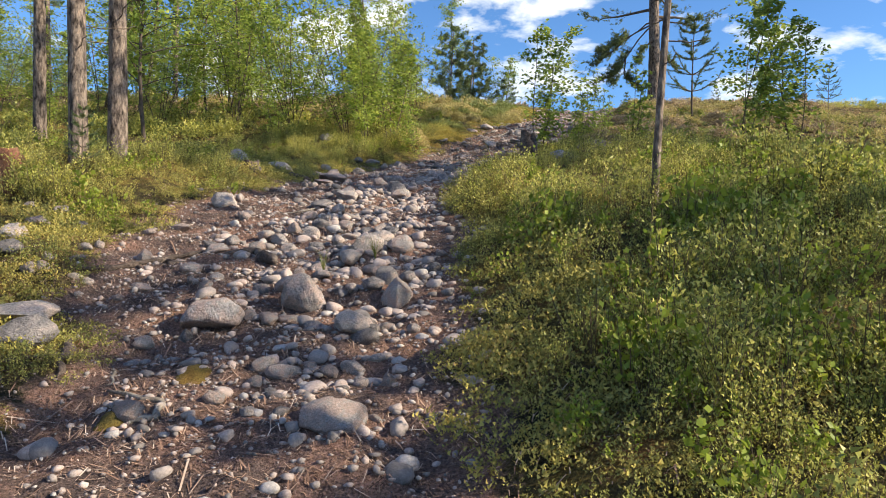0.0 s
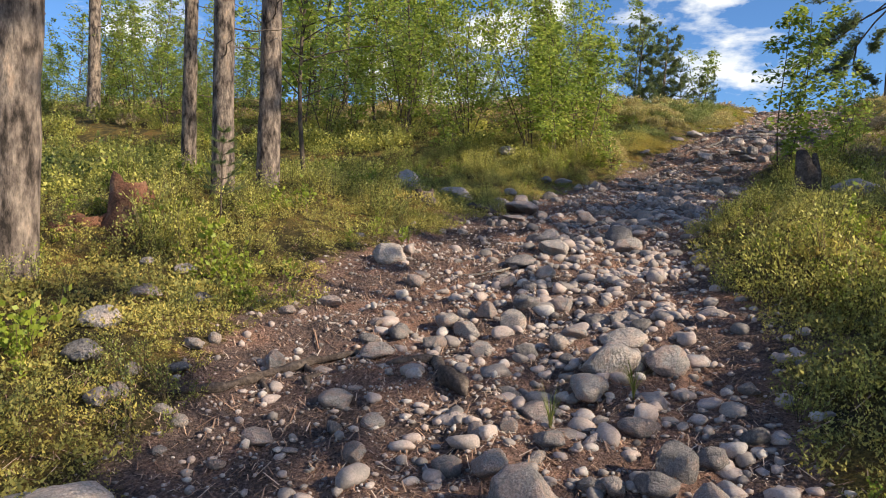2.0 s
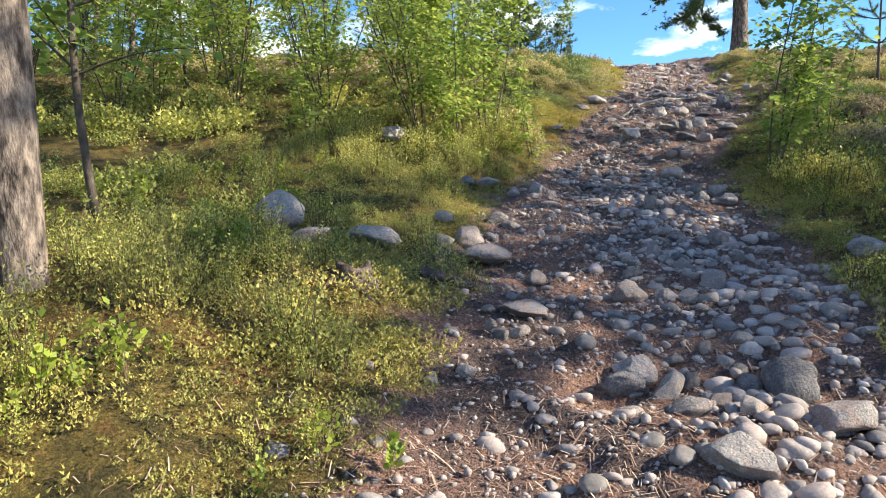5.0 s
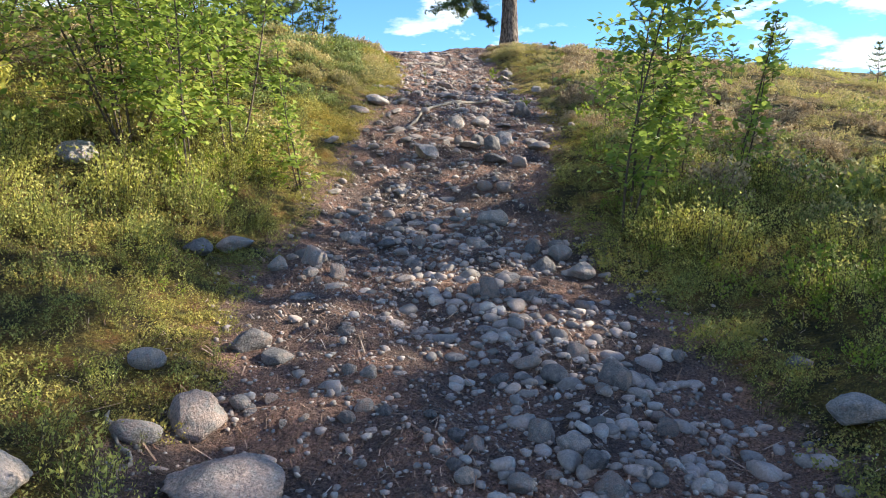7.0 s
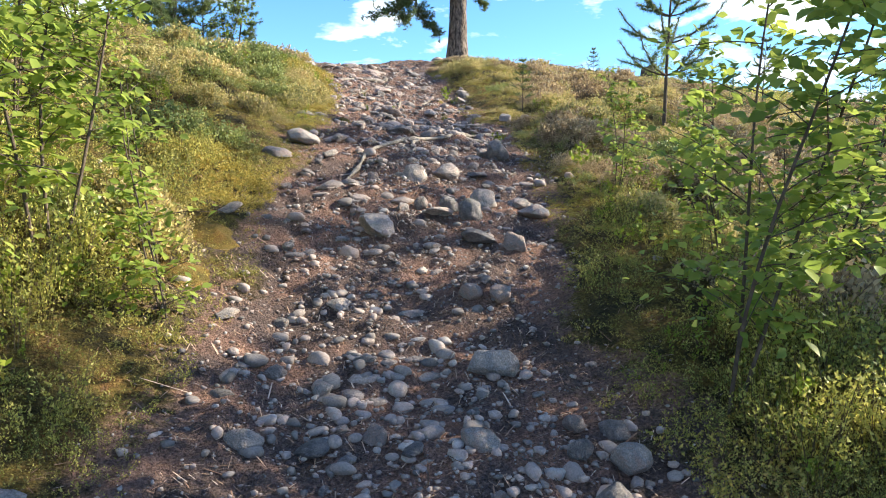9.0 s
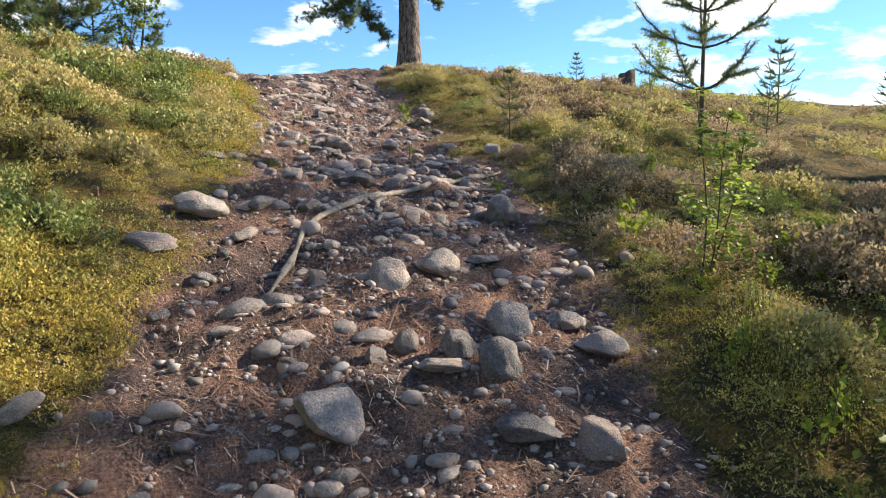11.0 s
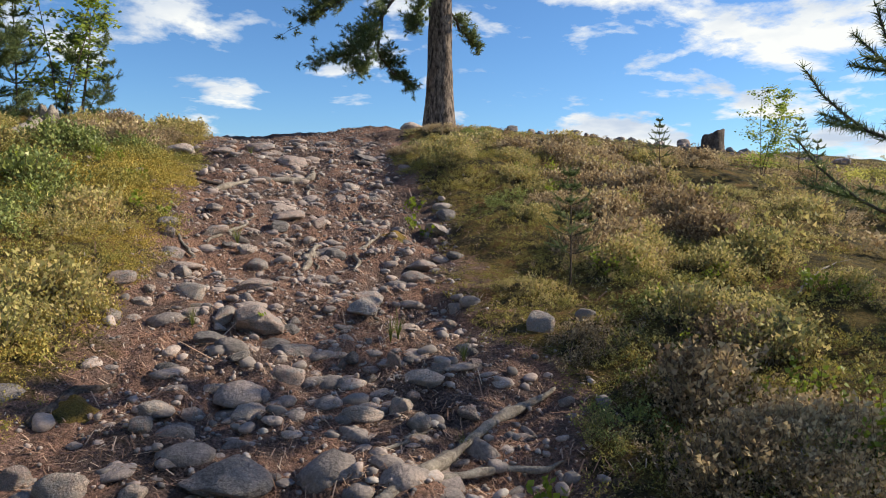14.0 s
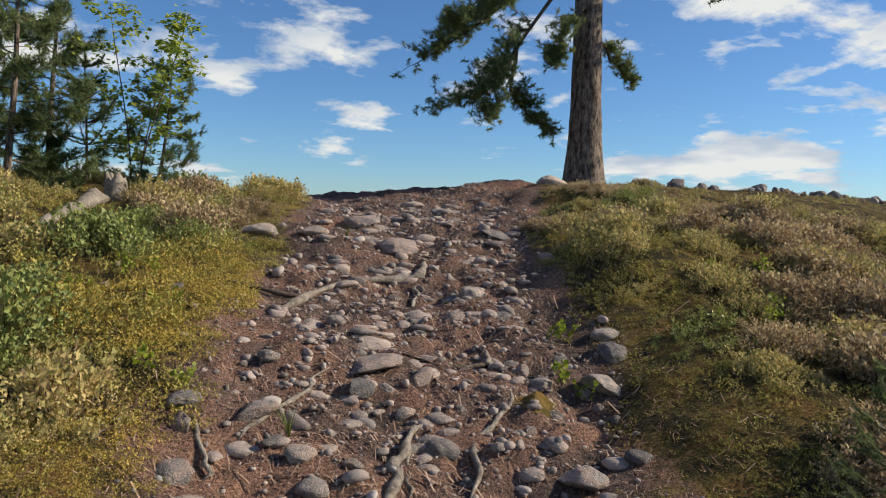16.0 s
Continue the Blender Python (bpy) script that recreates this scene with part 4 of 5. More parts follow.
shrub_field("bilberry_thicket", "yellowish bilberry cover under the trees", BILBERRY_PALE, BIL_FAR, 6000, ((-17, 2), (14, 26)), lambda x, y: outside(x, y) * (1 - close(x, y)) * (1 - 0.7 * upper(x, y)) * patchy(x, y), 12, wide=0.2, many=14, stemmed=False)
heath = lambda x, y: outside(x, y) * close(x, y) * upper(x, y)
shrub_field("heather", "olive heather beside the upper trail", HEATHER, HEA, 8500, ((-2.5, 10), (9.0, 24.0)), lambda x, y: heath(x, y) * patchy(x, y), 3, many=42, wide=0.12, size=(0.9, 1.45))
shrub_field("heather", "rusty brown heather bushes beside the upper trail", HEATHER_BROWN, HEA, 6000, ((-2.5, 10), (9.0, 24.0)), lambda x, y: heath(x, y) * step(x - 0.28 * y, -2.2, -1.0) * step(vnoise(x * 1.2, y * 1.2, 14), -0.2, 0.5) + 1.5 * np.exp(-((x - 2.2) / 0.5) ** 2 - ((y - 22.2) / 0.5) ** 2), 13, many=46, wide=0.13, size=(0.9, 1.5))
shrub_field("lingonberry_shrubs", "low glossy green lingonberry on the upper slope", LINGON, HEA, 2800, ((-2.5, 10), (9.0, 24.0)), lambda x, y: heath(x, y) * step(vnoise(x * 0.9 + 7, y * 0.9, 15), -0.3, 0.5), 14, many=28, wide=0.15)
shrub_field("heather_cover", "olive heather spreading over the hilltop", HEATHER, HEA_FAR, 5500, ((-14, 11), (17, 26)), lambda x, y: outside(x, y) * (1 - close(x, y)) * upper(x, y) * patchy(x, y), 4, wide=0.2, many=14, stemmed=False)
shrub_field("heather_cover", "rusty heather spreading over the hilltop", HEATHER_BROWN, HEA_FAR, 5000, ((-14, 11), (17, 26)), lambda x, y: outside(x, y) * (1 - close(x, y)) * upper(x, y) * patchy(x, y), 15, wide=0.2, many=18, stemmed=False)
# young shoots; those massed near (1.8, 2.4) also paint in sunlit leaf tips
shrub_field("bilberry_shoots", "bright yellow-green young bilberry shoots and leaf tips coloured as sunlit", FRESH, SHOOT, 3800, ((-5.0, 0.9), (6.0, 20)), lambda x, y: outside(x, y) * close(x, y) * np.clip(step(fbm(x * 1.4, y * 1.4, 2, 55), 0.0, 0.5) * (1 - 0.6 * upper(x, y)) + np.exp(-((x - 1.8) / 0.9) ** 2 - ((y - 2.4) / 0.7) ** 2) + 0.7 * np.exp(-((x - 3.1) / 0.4) ** 2 - ((y - 14.3) / 0.6) ** 2), 0, 1), 5, many=5, wide=0.1)
shrub_field("moss_turf", "low olive and rusty moss between the shrubs", TURF_MAT, TURF, 15000, ((-4.5, 0.9), (7.0, 23.5)), lambda x, y: step(off_trail(x, y), -0.1, 0.15) * close(x, y), 6, many=7, wide=0.16, stemmed=False)
shrub_field("moss_turf", "rusty moss and low sprigs along the trail's edge", TURF_MAT, TURF, 15000, ((-4.0, 0.9), (6.5, 23.0)), lambda x, y: step(off_trail(x, y), -0.2, 0.1) * np.exp(-(np.maximum(off_trail(x, y), 0) / 0.8) ** 2), 16, many=9, wide=0.1, stemmed=False)

shrub_field("golden_moss", "golden-yellow moss along the edge of the upper trail", GOLD, TURF, 5500, ((-0.5, 13.5), (3.0, 20.5)), lambda x, y: step(off_trail(x, y), -0.15, 0.1) * np.exp(-(np.maximum(off_trail(x, y), 0) / 0.6) ** 2) * step(vnoise(x * 1.7, y * 1.7, 88), -0.5, 0.2), 18, many=10, wide=0.1, size=(0.6, 0.95), stemmed=False)


# ---- trees ----
def bent(base, top, n_, sway, seed):
    r = np.random.RandomState(seed)
    t = np.linspace(0, 1, n_)
    p = np.asarray(base)[None] * (1 - t[:, None]) + np.asarray(top)[None] * t[:, None]
    ph = r.uniform(0, 6.28, 2)
    p[:, 0] += sway * (np.sin(t * 4.2 + ph[0]) - math.sin(ph[0]))
    p[:, 1] += sway * (np.sin(t * 3.6 + ph[1]) - math.sin(ph[1]))
    return p


def at_t(p, t):
    k = np.linspace(0, 1, len(p))
    return np.array([np.interp(t, k, p[:, i]) for i in range(3)])


def needle_tuft(r, at, out, length, count, wide=0.0045):
    """Needles bristling round a shoot."""
    d = unit(np.asarray(out)[None] * r.uniform(0.2, 1.1, (count, 1)) + r.normal(0, 0.62, (count, 3)))
    b = at + np.asarray(out)[None] * length * r.uniform(-0.9, 0.4, (count, 1))
    c = unit(np.cross(d, r.normal(size=(count, 3))))
    L = length * r.uniform(0.7, 1.15, count)
    tip = b + d * L[:, None]
    w = c * wide
    v = np.stack([b - w, b + w, tip], 1).reshape(-1, 3)
    return v, np.arange(len(v)).reshape(-1, 3)


def limb_part(root, limb, r0, twigs, r, green, thin_wood, out, L, needle, per, wide, lift_=0.35):
    """One limb as a part; its side twigs go to thin_wood and its needles to green."""
    v, f = tube(limb, np.linspace(r0, 0.004, len(limb)), 6)
    part("limb", mesh_from("limb", v, [f]), TWIG, root)
    for q in range(twigs):
        u = r.uniform(0.3, 1.0)
        b0 = at_t(limb, u)
        side = unit(out * 0.6 + np.cross(out, (0, 0, 1)) * r.uniform(-1.3, 1.3) + np.array([0, 0, r.uniform(-0.35, 0.6)]))
        tip = b0 + side * L * 0.30 * r.uniform(0.3, 1.0) * (1.15 - 0.5 * u)
        thin_wood.add(*tube(np.array([b0, (b0 + tip) / 2 + [0, 0, 0.02], tip]), [0.006, 0.004, 0.002], 3))
        for w_ in range(4):
            green.add(*needle_tuft(r, b0 + (tip - b0) * (0.55 + 0.16 * w_) + r.normal(0, 0.035, 3), unit(side * 0.8 + [0, 0, lift_] + r.normal(0, 0.4, 3)), needle, per, wide))


def pine(seed, high, radius, crown_from, limbs, reach, tufts, label, flare=1.35, needle=0.09, per=26, dead=0, sway=0.05, sides=14, wide=0.0045, droop=0.15, low_limbs=()):
    """A pine standing at the origin; returns its Empty with trunk, limbs and crown."""
    r = np.random.RandomState(seed)
    root = tagged(new("pine_tree"), label, "tree", "pines")
    stem = bent((0, 0, -0.25), (r.uniform(-.2, .2), r.uniform(-.2, .2), high), 60, sway, seed)
    t = np.linspace(0, 1, 60)
    rad = radius * (1 - 0.85 * t ** 1.2) * (1 + (flare - 1) * np.exp(-t * high / 0.35))
    v, f = tube(stem, rad, sides, lump=0.07, seed=seed)
    part("trunk", mesh_from("trunk", v, [f]), BARK, root)
    green, thin_wood = Soup(), Soup()
    for k in range(limbs + dead):
        is_dead = k >= limbs
        tt = (crown_from + (0.98 - crown_from) * (k + r.uniform(0, 0.8)) / limbs) if not is_dead else r.uniform(0.12, crown_from)
        a = k * 2.4 + r.uniform(-0.5, 0.5)
        p0 = at_t(stem, tt)
        fall = 1 - (tt - crown_from) / (1.02 - crown_from) if not is_dead else r.uniform(0.2, 0.5)
        L = reach * (0.35 + 0.65 * fall) * r.uniform(0.75, 1.15) * (0.5 if is_dead else 1)
        out = np.array([math.cos(a), math.sin(a), 0.0])
        s = np.linspace(0, 1, 7)
        rise = r.uniform(-0.25, 0.35) if not is_dead else r.uniform(-0.3, 0.1)
        limb = p0 + out * (L * s)[:, None] + np.array([0, 0, 1]) * (L * (rise * s - droop * s ** 2 + 0.25 * s ** 3))[:, None] + r.normal(0, 0.03 * L, (7, 3)) * s[:, None]
        limb_part(root, limb, max(radius * (0.09 if is_dead else 0.20) * (0.4 + fall), 0.006), 0 if is_dead else max(3, int(tufts * (0.4 + 0.6 * fall))), r, green, thin_wood, out, L, needle, per, wide)
    for pts_, L, n_tw in low_limbs:
        limb = np.array([at_t(np.array(pts_, float), u) for u in np.linspace(0, 1, 9)]) + r.normal(0, 0.02, (9, 3))
        out = unit((limb[-1] - limb[0]) * [1, 1, 0.2])
        limb_part(root, limb, 0.03, n_tw, r, green, thin_wood, out, L, needle, per, wide, 0.25)
    tagged(part("twig_spray", thin_wood.mesh("twig_spray"), TWIG, root), kind="stuff")
    tagged(part("crown", green.mesh("crown", False), NEEDLE, root), kind="stuff")
    return root


def whorled_pine(seed, high, radius, whorls, reach, label):
    """A young pine whose limbs sweep up from rings on the stem, bristling with needles along their length."""
    r = np.random.RandomState(seed)
    root = tagged(new("pine_tree"), label, "tree", "pines")
    stem = bent((0, 0, -0.1), (0.03, 0.02, high), 24, 0.012, seed)
    v, f = tube(stem, np.linspace(radius, 0.006, 24), 9, lump=0.06, seed=seed)
    part("trunk", mesh_from("trunk", v, [f]), TWIG, root)
    green = Soup()
    for w_ in range(whorls):
        tt = 0.30 + 0.66 * (w_ / (whorls - 1)) ** 0.9
        count = 4
        for q in range(count):
            a = q * 6.28 / count + w_ * 0.7 + r.uniform(-0.3, 0.3)
            L = reach * (1.1 - 0.72 * w_ / (whorls - 1)) * r.uniform(0.65, 1.1)
            out = np.array([math.cos(a), math.sin(a), 0.0])
            u = np.linspace(0, 1, 7)
            limb = at_t(stem, tt) + out * (L * u)[:, None] + np.array([0, 0, 1]) * (L * (0.12 * u + 0.55 * u ** 2.2))[:, None] + r.normal(0, 0.012, (7, 3)) * u[:, None]
            lv_, lf_ = tube(limb, np.linspace(0.011, 0.004, 7) * (1.2 - 0.5 * w_ / whorls), 6)
            part("limb", mesh_from("limb", lv_, [lf_]), TWIG, root)
            for side in (None, -1, 1):
                line = limb
                if side is not None:
                    b0 = limb[3]
                    d_ = unit(out + np.cross(out, (0, 0, 1)) * side * 0.8 + np.array([0, 0, 0.35]))
                    line = b0 + d_ * (L * 0.42 * u)[:, None]
                along = unit(line[-1] - line[-3])
                for c_ in np.linspace(0.35 if side is None else 0.2, 1.0, 9 if side is None else 6):
                    green.add(*needle_tuft(r, at_t(line, c_), along, 0.06, 34, 0.0032))
    for c_ in np.linspace(0.9, 1.02, 5):
        green.add(*needle_tuft(r, stem[-1] * [1, 1, c_], np.array([0, 0, 1.0]), 0.05, 24, 0.0018))
    tagged(part("crown", green.mesh("crown", False), NEEDLE, root), kind="stuff")
    return root


LEAF_SHAPE = np.array([(0, 0, 0), (0.36, 0.34, 0.05), (0.62, 0.30, 0.06), (1.0, 0, -0.05), (0.62, -0.30, 0.06), (0.36, -0.34, 0.05)])
LEAF_FACES = np.array([(0, 1, 2, 3), (0, 3, 4, 5)])


def leaves_on(soup, r, at, size):
    """Pointed two-sided leaves hanging at given places."""
    n_ = len(at)
    ang = r.uniform(0, 6.28, n_)
    al = unit(np.stack([np.cos(ang), np.sin(ang), r.uniform(-0.9, 0.35, n_)], -1))
    ac = unit(np.cross(al, unit(np.stack([r.normal(0, .5, n_), r.normal(0, .5, n_), np.ones(n_)], -1))))
    up = np.cross(ac, al)
    s = size * r.uniform(0.65, 1.25, n_)
    v = at[:, None] + s[:, None, None] * (LEAF_SHAPE[None, :, :1] * al[:, None] + LEAF_SHAPE[None, :, 1:2] * ac[:, None] + LEAF_SHAPE[None, :, 2:] * up[:, None])
    soup.add(v.reshape(-1, 3), (LEAF_FACES[None] + (np.arange(n_) * 6)[:, None, None]).reshape(-1, 4))


def birch(seed, high, stems, radius, leaf, per_twig, twigs, label, spread=0.5, low=0.2, group="young birches", bark=None, reach=0.28):
    r = np.random.RandomState(seed)
    root = tagged(new("birch_sapling"), label, "tree", group)
    green, thin_wood = Soup(), Soup()
    for s in range(stems):
        a = r.uniform(0, 6.28)
        h_ = high * r.uniform(0.65, 1.0) if s else high
        top = (math.cos(a) * spread * h_ * 0.35 * (stems > 1), math.sin(a) * spread * h_ * 0.35 * (stems > 1), h_)
        p = bent((0.04 * math.cos(a), 0.04 * math.sin(a), -0.1), top, 12, 0.03 * h_, seed * 7 + s)
        sv, sf = tube(p, np.linspace(radius, 0.003, 12), 6)
        part("stem", mesh_from("stem", sv, [sf]), bark or TWIG, root)
        for k in range(twigs):
            t = low + (1 - low) * (k + r.uniform(0, 1)) / twigs
            b0 = at_t(p, t)
            ang = r.uniform(0, 6.28)
            L = h_ * reach * (1.2 - 0.9 * t) * r.uniform(0.45, 1.3)
            d = np.array([math.cos(ang), math.sin(ang), r.uniform(0.15, 1.0)])
            s5 = np.linspace(0, 1, 5)[:, None]
            tw = b0 + unit(d) * L * s5 - np.array([0, 0, 0.22 * L]) * s5 ** 2
            thin_wood.add(*tube(tw, np.linspace(max(radius * 0.32, 0.003), 0.0015, 5), 4))
            u = r.uniform(0.15, 1.02, per_twig)
            at = np.stack([np.interp(u, np.linspace(0, 1, 5), tw[:, i]) for i in range(3)], -1) + r.normal(0, L * 0.09 + 0.012, (per_twig, 3))
            leaves_on(green, r, at, leaf)
    tagged(part("twig_spray", thin_wood.mesh("twig_spray"), bark or TWIG, root), kind="stuff")
    tagged(part("foliage", green.mesh("foliage", False), BIRCH_LEAF, root), kind="stuff")
    return root


def plant(ob, x, y, yaw=0.0, scale=1.0):
    ob.matrix_world = Matrix.Translation((x, y, ground(x, y))) @ Matrix.Rotation(radians(yaw), 4, "Z") @ Matrix.Scale(scale, 4)
    return ob


def again(ob, x, y, yaw, scale):
    c = copy_thing(ob, Matrix.Translation((x, y, ground(x, y))) @ Matrix.Rotation(radians(yaw), 4, "Z"))
    c.scale = (scale, scale, scale)
    return c


# the old pine on the hilltop, with limbs that hang low on one side
SIDE = np.array([-0.948, 0.319, 0.0])


def hung(*points):
    """Points of a low limb: metres out to its side, metres towards the trail, height."""
    fore = np.array([-0.319, -0.948, 0.0])
    return [tuple(SIDE * a + fore * b + np.array([0, 0, c])) for a, b, c in points]


LOW = [(hung((0, 0, 2.85), (0.4, 0.1, 2.5), (0.95, 0.2, 1.75), (1.05, 0.25, 1.4), (1.45, 0.35, 1.05), (1.95, 0.4, 0.95)), 1.9, 60), (hung((0.95, 0.2, 1.75), (1.0, 0.1, 1.3), (0.8, 0.0, 0.95), (0.5, -0.05, 0.75)), 1.3, 40),
       (hung((0.95, 0.2, 1.7), (1.2, 0.5, 1.2), (1.25, 0.6, 0.75)), 1.2, 38), (hung((0, 0, 2.9), (0.9, -0.3, 2.55), (1.6, -0.4, 2.0), (2.2, -0.5, 1.65)), 1.9, 64), (hung((0, 0, 3.0), (0.8, 0.2, 2.5), (1.4, 0.4, 2.05), (1.8, 0.5, 1.9)), 1.7, 60),
       (hung((0, 0, 2.5), (0.35, 0.4, 1.9), (0.5, 0.5, 1.45)), 1.1, 34), (hung((0, 0, 2.2), (-0.35, -0.3, 1.7), (-0.72, -0.4, 1.4)), 0.8, 26), (hung((0, 0, 3.0), (-0.8, 0.0, 2.8), (-1.6, 0.1, 2.45)), 1.4, 22)]
LOW = [(a, b, int(c * 1.5)) for a, b, c in LOW]
old = plant(pine(11, 10.5, 0.205, 0.30, 24, 2.6, 26, "large old pine with cracked grey-brown bark on the hilltop", 1.9, 0.07, 30, 0, 0.06, 28, 0.0045, low_limbs=LOW), 7.05, 23.75, 0)
# tall bare-stemmed pines beside the lower trail
tall = plant(pine(12, 12, 0.098, 0.36, 20, 2.0, 14, "tall slender pine with bare rough trunk", 1.25, 0.11, 22, 9, 0.05, 16, 0.008), -3.56, 7.72, 0)
for x, y, yaw, sc in ((-3.82, 7.4, 80, 0.95), (-4.74, 8.3, 170, 0.75), (-11.3, 14.9, 40, 1.3), (-3.9, 5.25, 260, 1.4), (-9.5, 17, 120, 0.8), (-14, 13, 200, 0.9), (-7.6, 20, 300, 0.7), (-16, 18, 20, 0.9), (-12.5, 22, 90, 0.7), (-6.2, 24, 160, 0.6)):
    again(tall, x, y, yaw, sc)
thin = plant(pine(13, 5.2, 0.03, 0.34, 13, 0.9, 8, "thin young pine standing among bilberry", 1.2, 0.07, 24, 5, 0.04, 8), 1.53, 5.15, 0)
sapling = plant(whorled_pine(14, 2.3, 0.025, 6, 0.62, "young pine sapling with open upswept whorls"), 5.5, 15.7, 0)
for x, y, yaw, sc in ((1.35, 22.95, 200, 0.55), (4.45, 17.2, 100, 0.3), (9.5, 17.5, 0, 0.5), (7.5, 19.5, 80, 0.25), (9.9, 19.5, 40, 0.3), (12, 17.2, 70, 0.4), (8.6, 18.4, 140, 0.25), (7.1, 16.1, 200, 0.33), (-3.45, 6.75, 50, 0.3)):
    again(sapling, x, y, yaw, sc)
bushy = plant(pine(15, 2.2, 0.035, 0.08, 24, 0.8, 11, "bushy young pine with dense needles", 1.1, 0.075, 44, 0, 0.03, 8, 0.0032, -0.1), 0.75, 22.6, 0)
for x, y, yaw, sc in ((0.2, 22.5, 120, 1.2), (0.95, 23.4, 120, 1.0), (1.95, 22.95, 40, 0.6), (-1.2, 23.5, 240, 1.0)):
    again(bushy, x, y, yaw, sc)

near_birch = plant(birch(21, 2.2, 3, 0.010, 0.064, 36, 20, "young birch with fresh green leaves beside the trail", 0.75, 0.2, reach=0.36), 1.5, 11.25, 0)
bush = plant(birch(22, 1.35, 3, 0.007, 0.058, 15, 14, "low birch bush with bright green leaves", 0.6, 0.1), 2.6, 12.2, 0)
for x, y, yaw, sc in ((3.15, 13.85, 130, 0.7), (-0.48, 12.75, 50, 0.85), (3.1, 11.9, 200, 1.1), (-2.9, 12.4, 10, 0.9), (2.2, 11.5, 300, 0.8)):
    again(bush, x, y, yaw, sc)
clump = plant(birch(23, 3.0, 6, 0.011, 0.060, 23, 21, "dense clump of young birches with yellow-green leaves", 0.9, 0.12, reach=0.3), -1.75, 13.1, 0)
slim_birch = plant(birch(24, 4.6, 1, 0.03, 0.075, 46, 46, "slender birch with light green foliage", 0.3, 0.22), -3.9, 9.25, 0)
tall_birch = plant(birch(25, 6.5, 2, 0.045, 0.10, 48, 50, "tall leafy birch at the edge of the wood", 0.3, 0.15, reach=0.3), -8, 19, 0)
for x, y, yaw, sc in ((1.75, 22.85, 90, 0.85), (-1.0, 13.1, 140, 1.0), (-1.35, 12.5, 220, 0.9), (3.9, 9.3, 20, 1.0), (4.9, 9.9, 150, 1.05), (8.5, 19.0, 10, 0.5)):
    again(near_birch, x, y, yaw, sc)
again(slim_birch, 0.1, 24.2, 40, 0.95)
r = np.random.RandomState(77)
for x, y, yaw, sc in ((-2.9, 13.6, 20, 0.95), (-4.2, 14.2, 120, 1.0), (-5.6, 13.9, 200, 0.9), (-1.2, 14.6, 300, 0.85), (-3.3, 15.3, 70, 1.15), (-7.2, 14.8, 150, 1.1), (-9.0, 14.2, 10, 0.9), (-5.0, 16.3, 250, 1.2), (-2.1, 16.4, 90, 1.0), (-11.5, 16.5, 40, 1.1), (-0.7, 17.0, 30, 0.7), (-7.0, 12.6, 310, 0.6)):
    again(clump, x, y, yaw, sc)
for k in range(52):
    x, y = r.uniform(-19, 0.6), r.uniform(13.2, 27)
    if y < 13.4 + max(0, x + 2.4) * 2.6 or x > -0.9:
        continue
    again((clump, slim_birch, near_birch, clump)[k % 4], x, y, r.uniform(0, 360), r.uniform(0.5, 1.2))
for k in range(11):
    again(tall_birch, r.uniform(-28, -5), r.uniform(21, 38), r.uniform(0, 360), r.uniform(0.7, 1.15))
# unseen trees added on the sunny side, out of view, to shade the trail
for x, y, yaw, sc in ((7.4, -1.2, 10, 1.0), (3.7, 1.5, 60, 0.55), (3.9, 0.8, 150, 0.5), (7.9, -2.6, 200, 0.9), (9.2, 1.6, 280, 0.88), (10.2, 0.9, 160, 0.9), (11.8, 13.6, 70, 1.0), (11.5, 12.8, 190, 0.75), (9.6, 8.5, 60, 1.1), (11.4, 8.1, 200, 1.1), (9.6, 6.7, 15, 1.1), (11.2, 6.3, 130, 1.1), (12.8, 6.0, 250, 1.1), (7.6, 6.0, 310, 1.0)):
    again(tall, x, y, yaw, sc)
for x, y, yaw, sc in ((8.6, 7.2, 300, 1.05), (10.4, 6.8, 30, 1.1), (8.7, 9.6, 60, 0.95), (9.0, 10.7, 130, 0.95)):
    again(tall_birch, x, y, yaw, sc)
again(tall_birch, 6.3, 3.2, 220, 0.62)

# ---- roots, stumps and dead wood ----
MOSSY = material("rotten_wood", [(0.3, (0.10, 0.05, 0.03)), (0.5, (0.22, 0.10, 0.06)), (0.7, (0.36, 0.22, 0.13))], 7, 0.95, 0.9, 35, fine=(60, 0.5, 1.15))
DARKWOOD = material("dark_root", [(0.3, (0.05, 0.038, 0.032)), (0.5, (0.12, 0.09, 0.075)), (0.7, (0.24, 0.19, 0.155))], 10, 0.95, 0.9, 40, fine=(60, 0.5, 1.2))


def smooth_line(points, n_):
    """A rounded line through points."""
    p = np.array(points, float)
    q = np.vstack([2 * p[0] - p[1], p, 2 * p[-1] - p[-2]])
    out = []
    for u in np.linspace(0, len(p) - 1 - 1e-6, n_):
        k, t = int(u), u - int(u)
        a, b, c, d = q[k:k + 4]
        out.append(0.5 * (2 * b + (c - a) * t + (2 * a - 5 * b + 4 * c - d) * t * t + (3 * b - a - 3 * c + d) * t ** 3))
    return np.array(out)


